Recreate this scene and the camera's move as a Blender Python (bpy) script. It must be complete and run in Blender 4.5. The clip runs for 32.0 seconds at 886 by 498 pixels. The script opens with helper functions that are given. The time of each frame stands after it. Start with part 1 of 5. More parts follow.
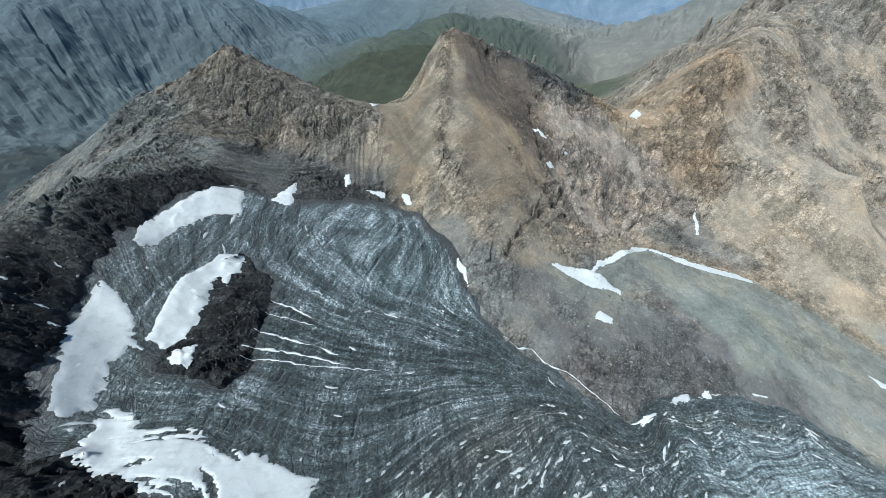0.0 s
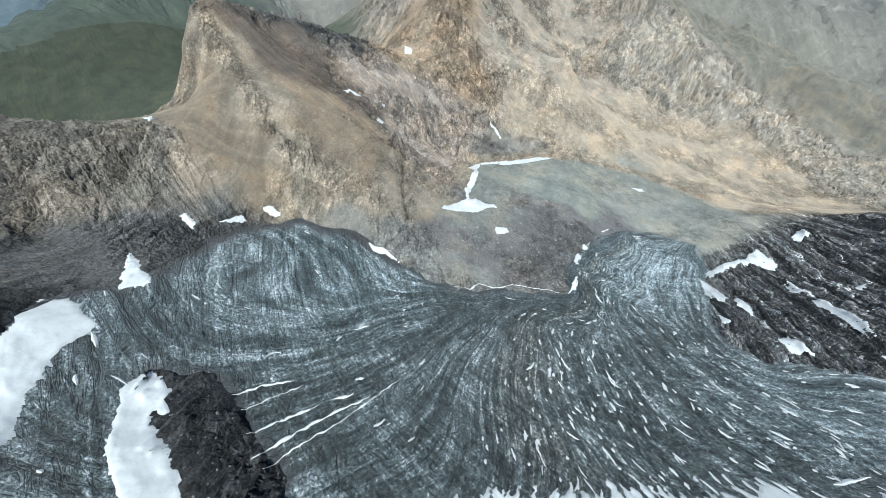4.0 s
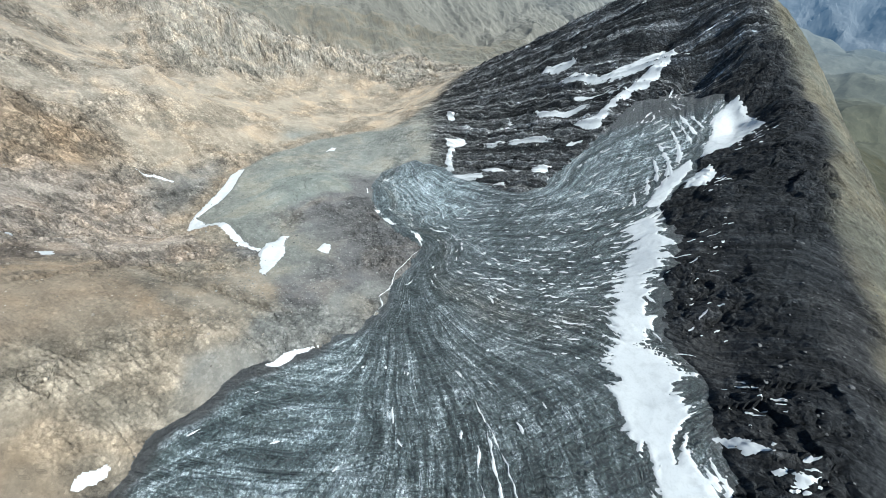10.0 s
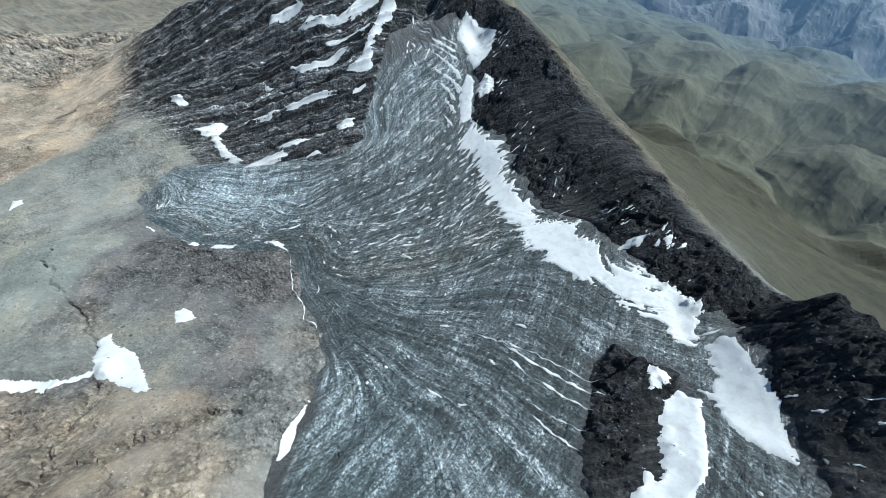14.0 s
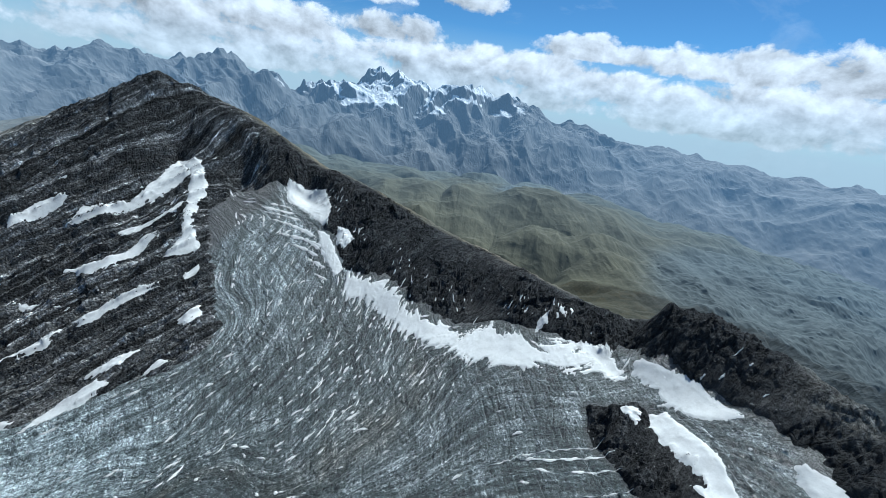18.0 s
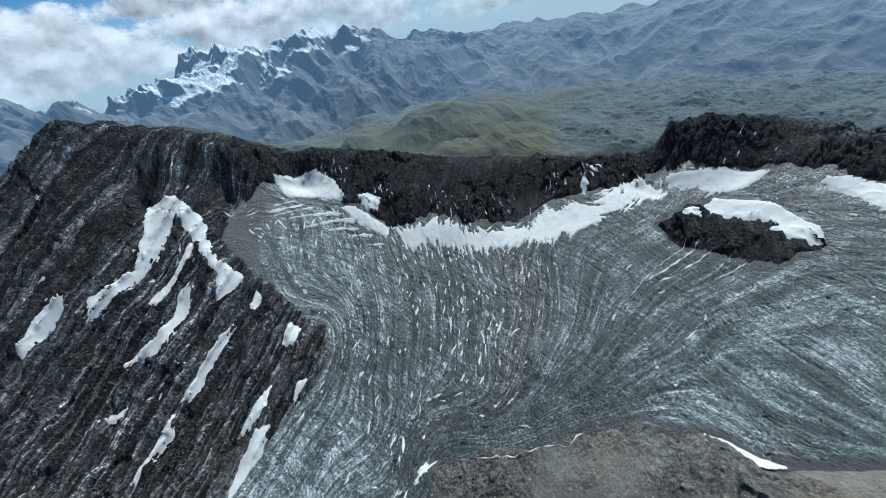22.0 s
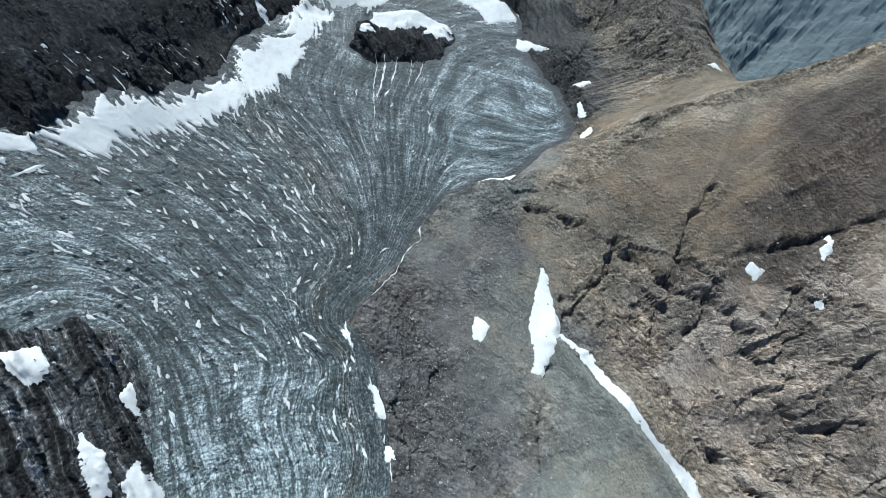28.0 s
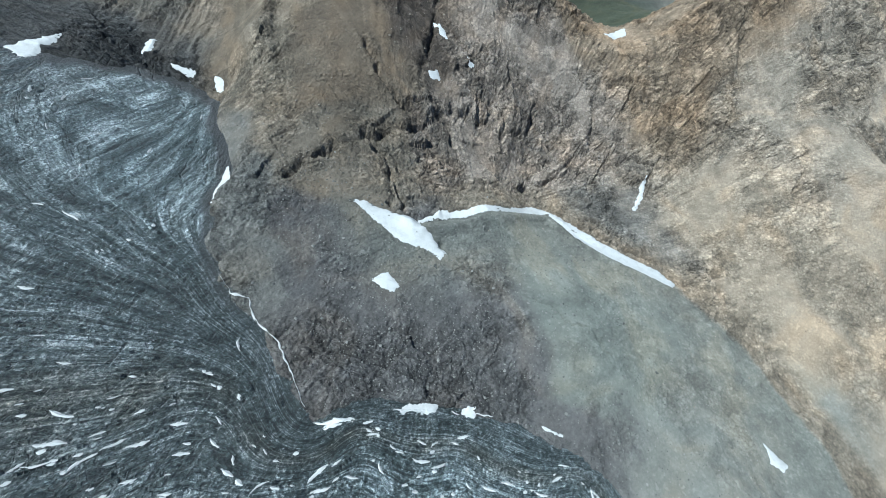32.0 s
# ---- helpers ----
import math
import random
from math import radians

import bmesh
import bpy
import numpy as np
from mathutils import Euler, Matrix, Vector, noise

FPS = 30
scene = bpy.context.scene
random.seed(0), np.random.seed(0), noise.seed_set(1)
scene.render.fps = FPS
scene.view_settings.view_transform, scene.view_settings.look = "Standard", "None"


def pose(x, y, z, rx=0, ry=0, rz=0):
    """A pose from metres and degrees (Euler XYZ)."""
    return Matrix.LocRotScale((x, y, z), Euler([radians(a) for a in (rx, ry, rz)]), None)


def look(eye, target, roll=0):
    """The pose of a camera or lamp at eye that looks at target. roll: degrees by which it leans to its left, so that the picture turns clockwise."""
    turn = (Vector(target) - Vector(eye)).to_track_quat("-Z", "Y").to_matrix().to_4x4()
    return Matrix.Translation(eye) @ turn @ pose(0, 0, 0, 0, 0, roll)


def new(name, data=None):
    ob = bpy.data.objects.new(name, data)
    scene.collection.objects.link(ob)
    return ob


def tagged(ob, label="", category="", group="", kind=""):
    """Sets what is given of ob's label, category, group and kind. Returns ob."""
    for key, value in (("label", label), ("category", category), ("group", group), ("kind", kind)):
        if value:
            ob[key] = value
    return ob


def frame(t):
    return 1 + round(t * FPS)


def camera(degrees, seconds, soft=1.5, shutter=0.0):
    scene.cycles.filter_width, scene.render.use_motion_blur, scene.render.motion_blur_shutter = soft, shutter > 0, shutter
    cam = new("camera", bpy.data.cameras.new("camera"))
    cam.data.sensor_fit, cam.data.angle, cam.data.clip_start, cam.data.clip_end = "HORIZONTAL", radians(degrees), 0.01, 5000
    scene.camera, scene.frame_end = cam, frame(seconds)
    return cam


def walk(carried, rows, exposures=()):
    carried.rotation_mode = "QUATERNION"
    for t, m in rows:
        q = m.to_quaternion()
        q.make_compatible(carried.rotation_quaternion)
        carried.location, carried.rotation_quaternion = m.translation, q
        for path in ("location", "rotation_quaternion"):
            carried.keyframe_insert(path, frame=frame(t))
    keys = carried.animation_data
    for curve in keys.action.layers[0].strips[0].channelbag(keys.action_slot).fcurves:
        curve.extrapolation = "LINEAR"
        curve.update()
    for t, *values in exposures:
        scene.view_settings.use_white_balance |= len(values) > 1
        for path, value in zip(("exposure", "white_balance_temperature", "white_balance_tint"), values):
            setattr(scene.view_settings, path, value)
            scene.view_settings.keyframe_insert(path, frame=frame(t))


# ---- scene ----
cam = camera(97.6, 32.0, soft=0.8)
METRES, EYE, TILT, LEAN, TURN = 1000.0, 300.0, -39.5, -5.5, 0.0
ROWS = [
    (0.0, 0.0, 0.0, 0.0, 0.0, 0.0, -0.0),
    (0.5, -0.0136, 0.0007, 0.0016, -2.82, -1.44, 3.14),
    (1.0, -0.0281, 0.0026, 0.0044, -6.17, -3.09, 6.46),
    (1.5, -0.0413, 0.0051, 0.0079, -9.62, -4.59, 9.4),
    (2.0, -0.0551, 0.0088, 0.0126, -13.79, -6.37, 12.53),
    (2.5, -0.0675, 0.0132, 0.0178, -18.12, -8.23, 15.33),
    (4.5, -0.1105, 0.0402, 0.0443, -40.48, -15.38, 27.09),
    (5.0, -0.1193, 0.05, 0.0535, -46.43, -9.57, 30.57),
    (5.5, -0.1262, 0.0597, 0.0622, -48.0, 6.4, 34.21),
    (6.0, -0.132, 0.0708, 0.0722, -47.12, 15.2, 36.61),
    (6.5, -0.1367, 0.0815, 0.0805, -49.47, 10.77, 38.05),
    (7.0, -0.1406, 0.0926, 0.0906, -59.82, -9.88, 38.06),
    (7.5, -0.143, 0.1034, 0.1, -70.87, -29.89, 37.09),
    (8.0, -0.1439, 0.1159, 0.1104, -79.45, -38.39, 37.41),
    (8.5, -0.1434, 0.1273, 0.12, -86.46, -43.92, 37.37),
    (9.0, -0.1414, 0.1397, 0.1307, -94.03, -49.5, 36.62),
    (9.5, -0.1382, 0.1512, 0.1399, -100.95, -54.3, 35.51),
    (10.0, -0.1333, 0.1633, 0.1495, -108.32, -58.83, 33.9),
    (10.5, -0.1271, 0.1742, 0.1585, -114.95, -62.35, 31.95),
    (11.0, -0.1191, 0.1859, 0.1675, -121.84, -65.5, 29.45),
    (11.5, -0.1105, 0.1962, 0.1752, -127.89, -68.08, 26.8),
    (12.0, -0.0999, 0.2076, 0.1828, -133.88, -70.87, 23.48),
    (12.5, -0.0893, 0.2166, 0.1897, -138.85, -73.92, 20.2),
    (13.0, -0.0771, 0.2258, 0.1962, -143.48, -77.42, 16.42),
    (13.5, -0.065, 0.2344, 0.2014, -147.13, -80.36, 12.68),
    (14.0, -0.0512, 0.2425, 0.2059, -150.6, -82.83, 8.6),
    (14.5, -0.0378, 0.2493, 0.2088, -153.61, -84.17, 4.8),
    (16.5, 0.024, 0.2664, 0.2112, -170.1, -83.89, -7.83),
    (17.0, 0.0412, 0.2705, 0.2086, -173.37, -74.78, -11.65),
    (17.5, 0.0575, 0.2731, 0.2057, -176.18, -68.73, -15.03),
    (18.0, 0.0751, 0.2749, 0.2015, -179.5, -61.07, -17.05),
    (18.5, 0.0924, 0.2759, 0.197, -182.6, -53.16, -17.31),
    (19.0, 0.1106, 0.2764, 0.192, -185.79, -46.44, -16.48),
    (19.5, 0.1276, 0.2763, 0.1875, -188.52, -43.34, -15.54),
    (20.0, 0.146, 0.2754, 0.1828, -191.77, -43.71, -14.9),
    (20.5, 0.163, 0.2743, 0.1789, -195.36, -46.54, -14.71),
    (21.0, 0.1813, 0.2724, 0.1746, -200.02, -50.99, -14.65),
    (21.5, 0.1979, 0.2695, 0.1711, -204.82, -55.74, -14.66),
    (22.0, 0.2153, 0.2649, 0.1677, -210.26, -60.97, -15.19),
    (22.5, 0.2298, 0.2589, 0.1644, -215.23, -65.67, -16.34),
    (23.0, 0.2448, 0.2512, 0.1608, -220.32, -69.93, -18.54),
    (23.5, 0.2568, 0.2427, 0.157, -224.53, -73.38, -21.31),
    (24.0, 0.2681, 0.2328, 0.1521, -227.9, -76.03, -24.77),
    (24.5, 0.2763, 0.2228, 0.1467, -232.59, -72.78, -26.54),
    (26.5, 0.2975, 0.184, 0.1165, -251.36, -60.2, -34.2),
    (27.0, 0.2999, 0.175, 0.1067, -256.84, -57.21, -38.4),
    (27.5, 0.2999, 0.166, 0.0972, -263.84, -53.16, -42.87),
    (28.0, 0.299, 0.1575, 0.0863, -274.88, -45.85, -47.01),
    (28.5, 0.2964, 0.1496, 0.0759, -287.19, -37.6, -48.6),
    (29.0, 0.292, 0.1413, 0.0646, -300.72, -29.2, -47.37),
    (29.5, 0.2863, 0.1339, 0.0537, -312.11, -22.8, -44.16),
    (30.0, 0.2776, 0.1261, 0.0428, -322.56, -17.79, -39.11),
    (30.5, 0.2676, 0.1199, 0.0337, -330.54, -14.73, -33.28),
    (31.0, 0.2548, 0.1148, 0.0255, -337.9, -12.55, -26.09),
    (31.5, 0.241, 0.1115, 0.0197, -344.16, -11.41, -19.02),
    (32.0, 0.2247, 0.1099, 0.0157, -350.77, -10.63, -11.13),
]
walk(cam, [(t, pose(0, 0, EYE, TILT, LEAN, TURN) @ pose(METRES * x, METRES * y, METRES * z, 90 + pitch, roll, yaw)) for t, x, y, z, yaw, pitch, roll in ROWS], exposures=((0, 0.46, 5420, 1), (2, 0.54, 5440, 1), (5, 0.64, 5500, 2), (6, 0.37, 5430, 2), (7, 0.26, 5480, 2), (8, 0.58, 5580, 2), (9, 0.78, 5620, 2), (11, 0.77, 5600, 2), (13, 0.74, 5480, 2), (14, 0.74, 5450, 2), (17, 0.7, 5450, 2), (18.5, 0.52, 5480, 2), (20, 0.4, 5560, 2), (22, 0.45, 5480, 2), (24, 0.7, 5450, 2), (28, 0.72, 5450, 2), (30, 0.56, 5300, 0), (32, 0.48, 5280, -1)))

# ---- sky and sun ----
SUN_AZ, SUN_EL = -146.0, 56.0
world = bpy.data.worlds.new("sky")
scene.world = world
world.use_nodes = True
wn, wl = world.node_tree.nodes, world.node_tree.links
sky = wn.new("ShaderNodeTexSky")
sky.sky_type, sky.sun_disc = "NISHITA", False
sky.sun_elevation, sky.sun_rotation = radians(SUN_EL), radians(90 - SUN_AZ)
sky.altitude, sky.air_density, sky.dust_density, sky.ozone_density = 3000.0, 1.0, 0.0, 3.0
wn["Background"].inputs["Strength"].default_value = 0.07


def world_math(op, a, b=0.0, c=0.0, clamp=False):
    m = wn.new("ShaderNodeMath")
    m.operation, m.use_clamp = op, clamp
    for i, value in enumerate((a, b, c)):
        if isinstance(value, (int, float)):
            m.inputs[i].default_value = value
        else:
            wl.new(value, m.inputs[i])
    return m.outputs[0]


def world_noise(scale, detail, rough, stretch, distort=0.0):
    g = wn.new("ShaderNodeTexCoord").outputs["Generated"]
    m = wn.new("ShaderNodeMapping")
    m.inputs["Scale"].default_value = stretch
    wl.new(g, m.inputs["Vector"])
    t = wn.new("ShaderNodeTexNoise")
    for key, value in (("Scale", scale), ("Detail", detail), ("Roughness", rough), ("Distortion", distort)):
        t.inputs[key].default_value = value
    wl.new(m.outputs[0], t.inputs["Vector"])
    return t.outputs["Fac"]


# fair-weather clouds: heaps with flat bases, each as azimuth, elevation, width and height in degrees, and thin wisps above
NORTH_HEAPS = [(45, 10, 25, 12), (40, 14.5, 15, 14), (33, 12, 12, 9), (24.8, 15.5, 6.5, 7), (20, 13.6, 8, 3.4), (13.4, 14.2, 5, 4), (4, 7, 18, 5), (350, 9, 20, 9), (334, 8, 16, 9),
         (22, 5.0, 14, 3.2), (6, 5.2, 14, 3.0), (35, 4.6, 7, 2.4), (73.6, 5.3, 4, 2), (82, 3.4, 14, 3.4), (69, 1.8, 11, 2.2)]
SOUTH_HEAPS = [(312, 18, 12, 16), (309, 11, 24, 18), (298, 5.0, 30, 8), (288, 1.8, 44, 5), (256, 1.6, 44, 5), (224, 1.4, 44, 5), (286, 3.4, 34, 4.4), (276, 13, 6, 6)]
HIGH_HEAPS = [(290, 20, 10, 2.5), (283, 22, 8, 3), (281, 5.6, 22, 6.5), (269, 12, 9, 7), (257, 12.5, 8, 6.5), (268, 7, 18, 4), (262, 4.2, 22, 6),
         (241, 7.8, 15, 3.6), (222, 7.4, 24, 5.5), (250, 5.5, 22, 4), (228, 3.0, 40, 4.5), (210, 6.5, 26, 4.5), (262, 2.6, 30, 3.6), (242, 3.6, 30, 5), (218, 3.6, 34, 5.5), (200, 4.5, 28, 6)]
heading = wn.new("ShaderNodeTexCoord").outputs["Generated"]


def world_dot(vector):
    d = wn.new("ShaderNodeVectorMath")
    d.operation = "DOT_PRODUCT"
    d.inputs[1].default_value = vector
    wl.new(heading, d.inputs[0])
    return d.outputs["Value"]


field, rise = -9.0, 0.0
for az, el, wide, tall in NORTH_HEAPS + SOUTH_HEAPS + HIGH_HEAPS:
    az, el = radians(az), radians(el)
    ahead = Vector((math.cos(el) * math.cos(az), math.cos(el) * math.sin(az), math.sin(el)))
    side = Vector((-math.sin(az), math.cos(az), 0))
    upward = ahead.cross(side)
    u = world_math("MULTIPLY", world_dot(side), 2 / radians(wide))
    v = world_math("MULTIPLY", world_dot(upward), 2 / radians(tall))
    level = v
    v = world_math("MAXIMUM", v, world_math("MULTIPLY", v, -1.7))
    heap = world_math("MULTIPLY_ADD", world_math("MULTIPLY", u, u), -1.0, world_math("MULTIPLY_ADD", world_math("MULTIPLY", v, v), -1.0, 1.0))
    heap = world_math("ADD", heap, world_math("MULTIPLY", world_math("MINIMUM", world_dot(ahead), 0.0), 60.0))
    nearer = world_math("MULTIPLY_ADD", world_math("SUBTRACT", heap, field), 0.8, 0.5, True)
    rise = world_math("MULTIPLY_ADD", nearer, world_math("SUBTRACT", level, rise), rise)
    field = world_math("MAXIMUM", heap, field)
billow = world_noise(11.0, 10, 0.6, (1, 1, 1.35), 0.15)
offset = wn.new("ShaderNodeVectorMath")
offset.operation = "ADD"
wl.new(heading, offset.inputs[0])
offset.inputs[1].default_value = (-0.012, -0.008, 0.022)
lit = wn.new("ShaderNodeTexNoise")
for key, value in (("Scale", 11.0), ("Detail", 7.0), ("Roughness", 0.58), ("Distortion", 0.15)):
    lit.inputs[key].default_value = value
squash = wn.new("ShaderNodeMapping")
squash.inputs["Scale"].default_value = (1, 1, 1.35)
wl.new(offset.outputs[0], squash.inputs["Vector"])
wl.new(squash.outputs[0], lit.inputs["Vector"])
field = world_math("MAXIMUM", field, -1.2)
cover = world_math("MULTIPLY_ADD", world_math("MULTIPLY_ADD", world_math("SUBTRACT", billow, 0.5), 5.6, world_math("MULTIPLY", field, 1.25)), 1.6, 0.25, True)
split = wn.new("ShaderNodeSeparateXYZ")
wl.new(heading, split.inputs[0])
height = split.outputs[2]
wisp = world_math("MULTIPLY_ADD", world_noise(3.0, 9, 0.66, (1.0, 1.0, 2.2), 1.0), 4.0, -2.15, True)
wisp = world_math("MULTIPLY", wisp, world_math("MULTIPLY_ADD", height, -1.7, 1.0, True))
cover = world_math("MAXIMUM", cover, world_math("MULTIPLY", wisp, 0.4))
shade = world_math("MULTIPLY_ADD", world_math("SUBTRACT", billow, lit.outputs["Fac"]), 15.0, world_math("MULTIPLY_ADD", world_math("MINIMUM", world_math("MAXIMUM", rise, -1.0), 0.8), 1.7, 6.7))
shade = world_math("MINIMUM", world_math("MAXIMUM", shade, 3.4), 9.8)
tone = wn.new("ShaderNodeMix")
tone.data_type, tone.blend_type = "RGBA", "MULTIPLY"
tone.inputs[0].default_value = 1.0
tone.inputs[6].default_value = (0.97, 1.0, 1.06, 1)
wl.new(shade, tone.inputs[7])
deep = wn.new("ShaderNodeMix")
deep.data_type, deep.blend_type = "RGBA", "MULTIPLY"
deep.inputs[0].default_value = 1.0
deep.inputs[7].default_value = (0.56, 0.8, 0.88, 1)
wl.new(sky.outputs[0], deep.inputs[6])
haze = wn.new("ShaderNodeMix")
haze.data_type = "RGBA"
haze.inputs[7].default_value = (4.5, 5.5, 6.3, 1)
wl.new(world_math("MULTIPLY", world_math("MULTIPLY_ADD", height, -6.0, 0.95, True), 0.9), haze.inputs[0])
wl.new(deep.outputs[2], haze.inputs[6])
both = wn.new("ShaderNodeMix")
both.data_type = "RGBA"
wl.new(world_math("MULTIPLY", cover, world_math("MULTIPLY_ADD", height, 5.0, 0.55, True)), both.inputs[0])
wl.new(haze.outputs[2], both.inputs[6])
wl.new(tone.outputs[2], both.inputs[7])
wl.new(both.outputs[2], wn["Background"].inputs["Color"])
sun = new("sun", bpy.data.lights.new("sun", "SUN"))
sun.data.energy, sun.data.angle, sun.data.color = 5.0, radians(0.6), (1.0, 0.95, 0.87)
sun.matrix_world = look((0, 0, 900), (-900 * math.cos(radians(SUN_AZ)) * math.cos(radians(SUN_EL)), -900 * math.sin(radians(SUN_AZ)) * math.cos(radians(SUN_EL)), 900 - 900 * math.sin(radians(SUN_EL))))

# ---- materials ----
def material(name, rough=0.9):
    m = bpy.data.materials.new(name)
    m.use_nodes = True
    m.node_tree.nodes["Principled BSDF"].inputs["Roughness"].default_value = rough
    m.node_tree.nodes["Principled BSDF"].inputs["Specular IOR Level"].default_value = 0.25
    return m, m.node_tree.nodes, m.node_tree.links, m.node_tree.nodes["Principled BSDF"]


def noise_node(n, l, vector, scale, detail=6.0, rough=0.6, distort=0.0, kind="FBM"):
    t = n.new("ShaderNodeTexNoise")
    t.noise_type = kind
    t.inputs["Scale"].default_value, t.inputs["Detail"].default_value = scale, detail
    t.inputs["Roughness"].default_value, t.inputs["Distortion"].default_value = rough, distort
    if vector is not None:
        l.new(vector, t.inputs["Vector"])
    return t.outputs["Fac"]


def ramp_node(n, l, fac, stops):
    r = n.new("ShaderNodeValToRGB")
    while len(r.color_ramp.elements) < len(stops):
        r.color_ramp.elements.new(0.5)
    for e, (p, c) in zip(r.color_ramp.elements, stops):
        e.position, e.color = p, (c, c, c, 1) if isinstance(c, (int, float)) else (*c, 1)
    l.new(fac, r.inputs["Fac"])
    return r.outputs["Color"]


def mix_node(n, l, a, b, fac=0.5, blend="MIX"):
    m = n.new("ShaderNodeMix")
    m.data_type, m.blend_type = "RGBA", blend
    for value, slot in ((fac, 0), (a, 6), (b, 7)):
        if isinstance(value, (int, float)):
            m.inputs[slot].default_value = value if slot == 0 else (value, value, value, 1)
        elif isinstance(value, tuple):
            m.inputs[slot].default_value = (*value, 1)
        else:
            l.new(value, m.inputs[slot])
    return m.outputs[2]


def math_node(n, l, op, a, b=0.0, c=0.0):
    m = n.new("ShaderNodeMath")
    m.operation = op
    for i, value in enumerate((a, b, c)):
        if isinstance(value, (int, float)):
            m.inputs[i].default_value = value
        else:
            l.new(value, m.inputs[i])
    return m.outputs[0]


def stretch_node(n, l, vector, scale):
    m = n.new("ShaderNodeMapping")
    m.inputs["Scale"].default_value = scale
    l.new(vector, m.inputs["Vector"])
    return m.outputs["Vector"]


def attribute_node(n, name, out="Color"):
    a = n.new("ShaderNodeAttribute")
    a.attribute_name = name
    return a.outputs[out]


def bump_node(n, l, height, distance, strength, shader):
    b = n.new("ShaderNodeBump")
    b.inputs["Distance"].default_value, b.inputs["Strength"].default_value = distance, strength
    l.new(height, b.inputs["Height"])
    l.new(b.outputs["Normal"], shader.inputs["Normal"])


def thin_lines(n, l, vector, scale, distort, width):
    """1 on thin winding lines, 0 between."""
    f = noise_node(n, l, vector, scale, 3, 0.55, distort)
    return math_node(n, l, "MULTIPLY_ADD", math_node(n, l, "ABSOLUTE", math_node(n, l, "SUBTRACT", f, 0.5)), -1.0 / width, 1.0)


def ground_material():
    m, n, l, b = material("mountain_ground", 0.95)
    b.inputs["Diffuse Roughness"].default_value = 1.0
    place = n.new("ShaderNodeTexCoord").outputs["Object"]
    tint = attribute_node(n, "tint")
    split = n.new("ShaderNodeSeparateXYZ")
    l.new(attribute_node(n, "bed", "Vector"), split.inputs[0])
    fall = attribute_node(n, "fall", "Vector")
    fall_split = n.new("ShaderNodeSeparateXYZ")
    l.new(fall, fall_split.inputs[0])
    coarse = noise_node(n, l, place, 0.02, 5, 0.62, 0.7)
    medium = noise_node(n, l, place, 0.13, 7, 0.72, 0.2)
    fine = noise_node(n, l, place, 0.6, 6, 0.8)
    stony = n.new("ShaderNodeTexVoronoi")
    stony.inputs["Scale"].default_value = 0.4
    l.new(place, stony.inputs["Vector"])
    stony_tone = n.new("ShaderNodeSeparateColor")
    l.new(stony.outputs["Color"], stony_tone.inputs[0])
    # streaks of scree and water stains down the slope
    flat = n.new("ShaderNodeCombineXYZ")
    l.new(fall_split.outputs[0], flat.inputs[0])
    l.new(fall_split.outputs[1], flat.inputs[1])
    streak = noise_node(n, l, stretch_node(n, l, flat.outputs[0], (0.11, 0.016, 1.0)), 1.0, 4, 0.6, 0.3)
    # thin beds of the layered rock
    line = n.new("ShaderNodeCombineXYZ")
    l.new(math_node(n, l, "MULTIPLY_ADD", medium, 2.0, split.outputs[0]), line.inputs[2])
    beds = noise_node(n, l, line.outputs[0], 0.3, 5, 0.85)
    coarse_spots = noise_node(n, l, place, 0.07, 4, 0.7)
    # single stones
    stones = n.new("ShaderNodeTexVoronoi")
    stones.inputs["Scale"].default_value = 0.5
    l.new(place, stones.inputs["Vector"])
    stone = n.new("ShaderNodeSeparateColor")
    l.new(stones.outputs["Color"], stone.inputs[0])
    hue = noise_node(n, l, place, 0.02, 2, 0.5, 1.0)
    tint = mix_node(n, l, tint, ramp_node(n, l, hue, [(0.34, (0.96, 1.0, 1.02)), (0.5, (0.99, 1.0, 1.0)), (0.66, (1.06, 1.0, 0.92))]), math_node(n, l, "MULTIPLY_ADD", split.outputs[1], -0.8, 0.85), "MULTIPLY")
    c = mix_node(n, l, tint, ramp_node(n, l, medium, [(0.3, 0.5), (0.48, 0.95), (0.55, 1.05), (0.74, 1.75)]), math_node(n, l, "MULTIPLY_ADD", split.outputs[2], 0.26, 0.1), "MULTIPLY")
    c = mix_node(n, l, c, ramp_node(n, l, fine, [(0.32, 0.3), (0.45, 0.85), (0.55, 1.1), (0.72, 2.4)]), math_node(n, l, "MULTIPLY_ADD", split.outputs[2], 0.45, 0.09), "MULTIPLY")
    c = mix_node(n, l, c, ramp_node(n, l, coarse, [(0.3, 0.8), (0.7, 1.22)]), 1.0, "MULTIPLY")
    c = mix_node(n, l, c, ramp_node(n, l, stone.outputs[0], [(0.0, 0.75), (0.8, 1.02), (0.92, 1.1), (1.0, 1.8)]), 0.3, "MULTIPLY")
    c = mix_node(n, l, c, ramp_node(n, l, streak, [(0.3, 0.8), (0.5, 1.0), (0.7, 1.25)]), fall_split.outputs[2], "MULTIPLY")
    c = mix_node(n, l, c, ramp_node(n, l, beds, [(0.4, 0.2), (0.48, 0.6), (0.54, 1.4), (0.61, 4.0)]), math_node(n, l, "MULTIPLY", split.outputs[1], ramp_node(n, l, coarse_spots, [(0.36, 0.3), (0.55, 1.0)])), "MULTIPLY")
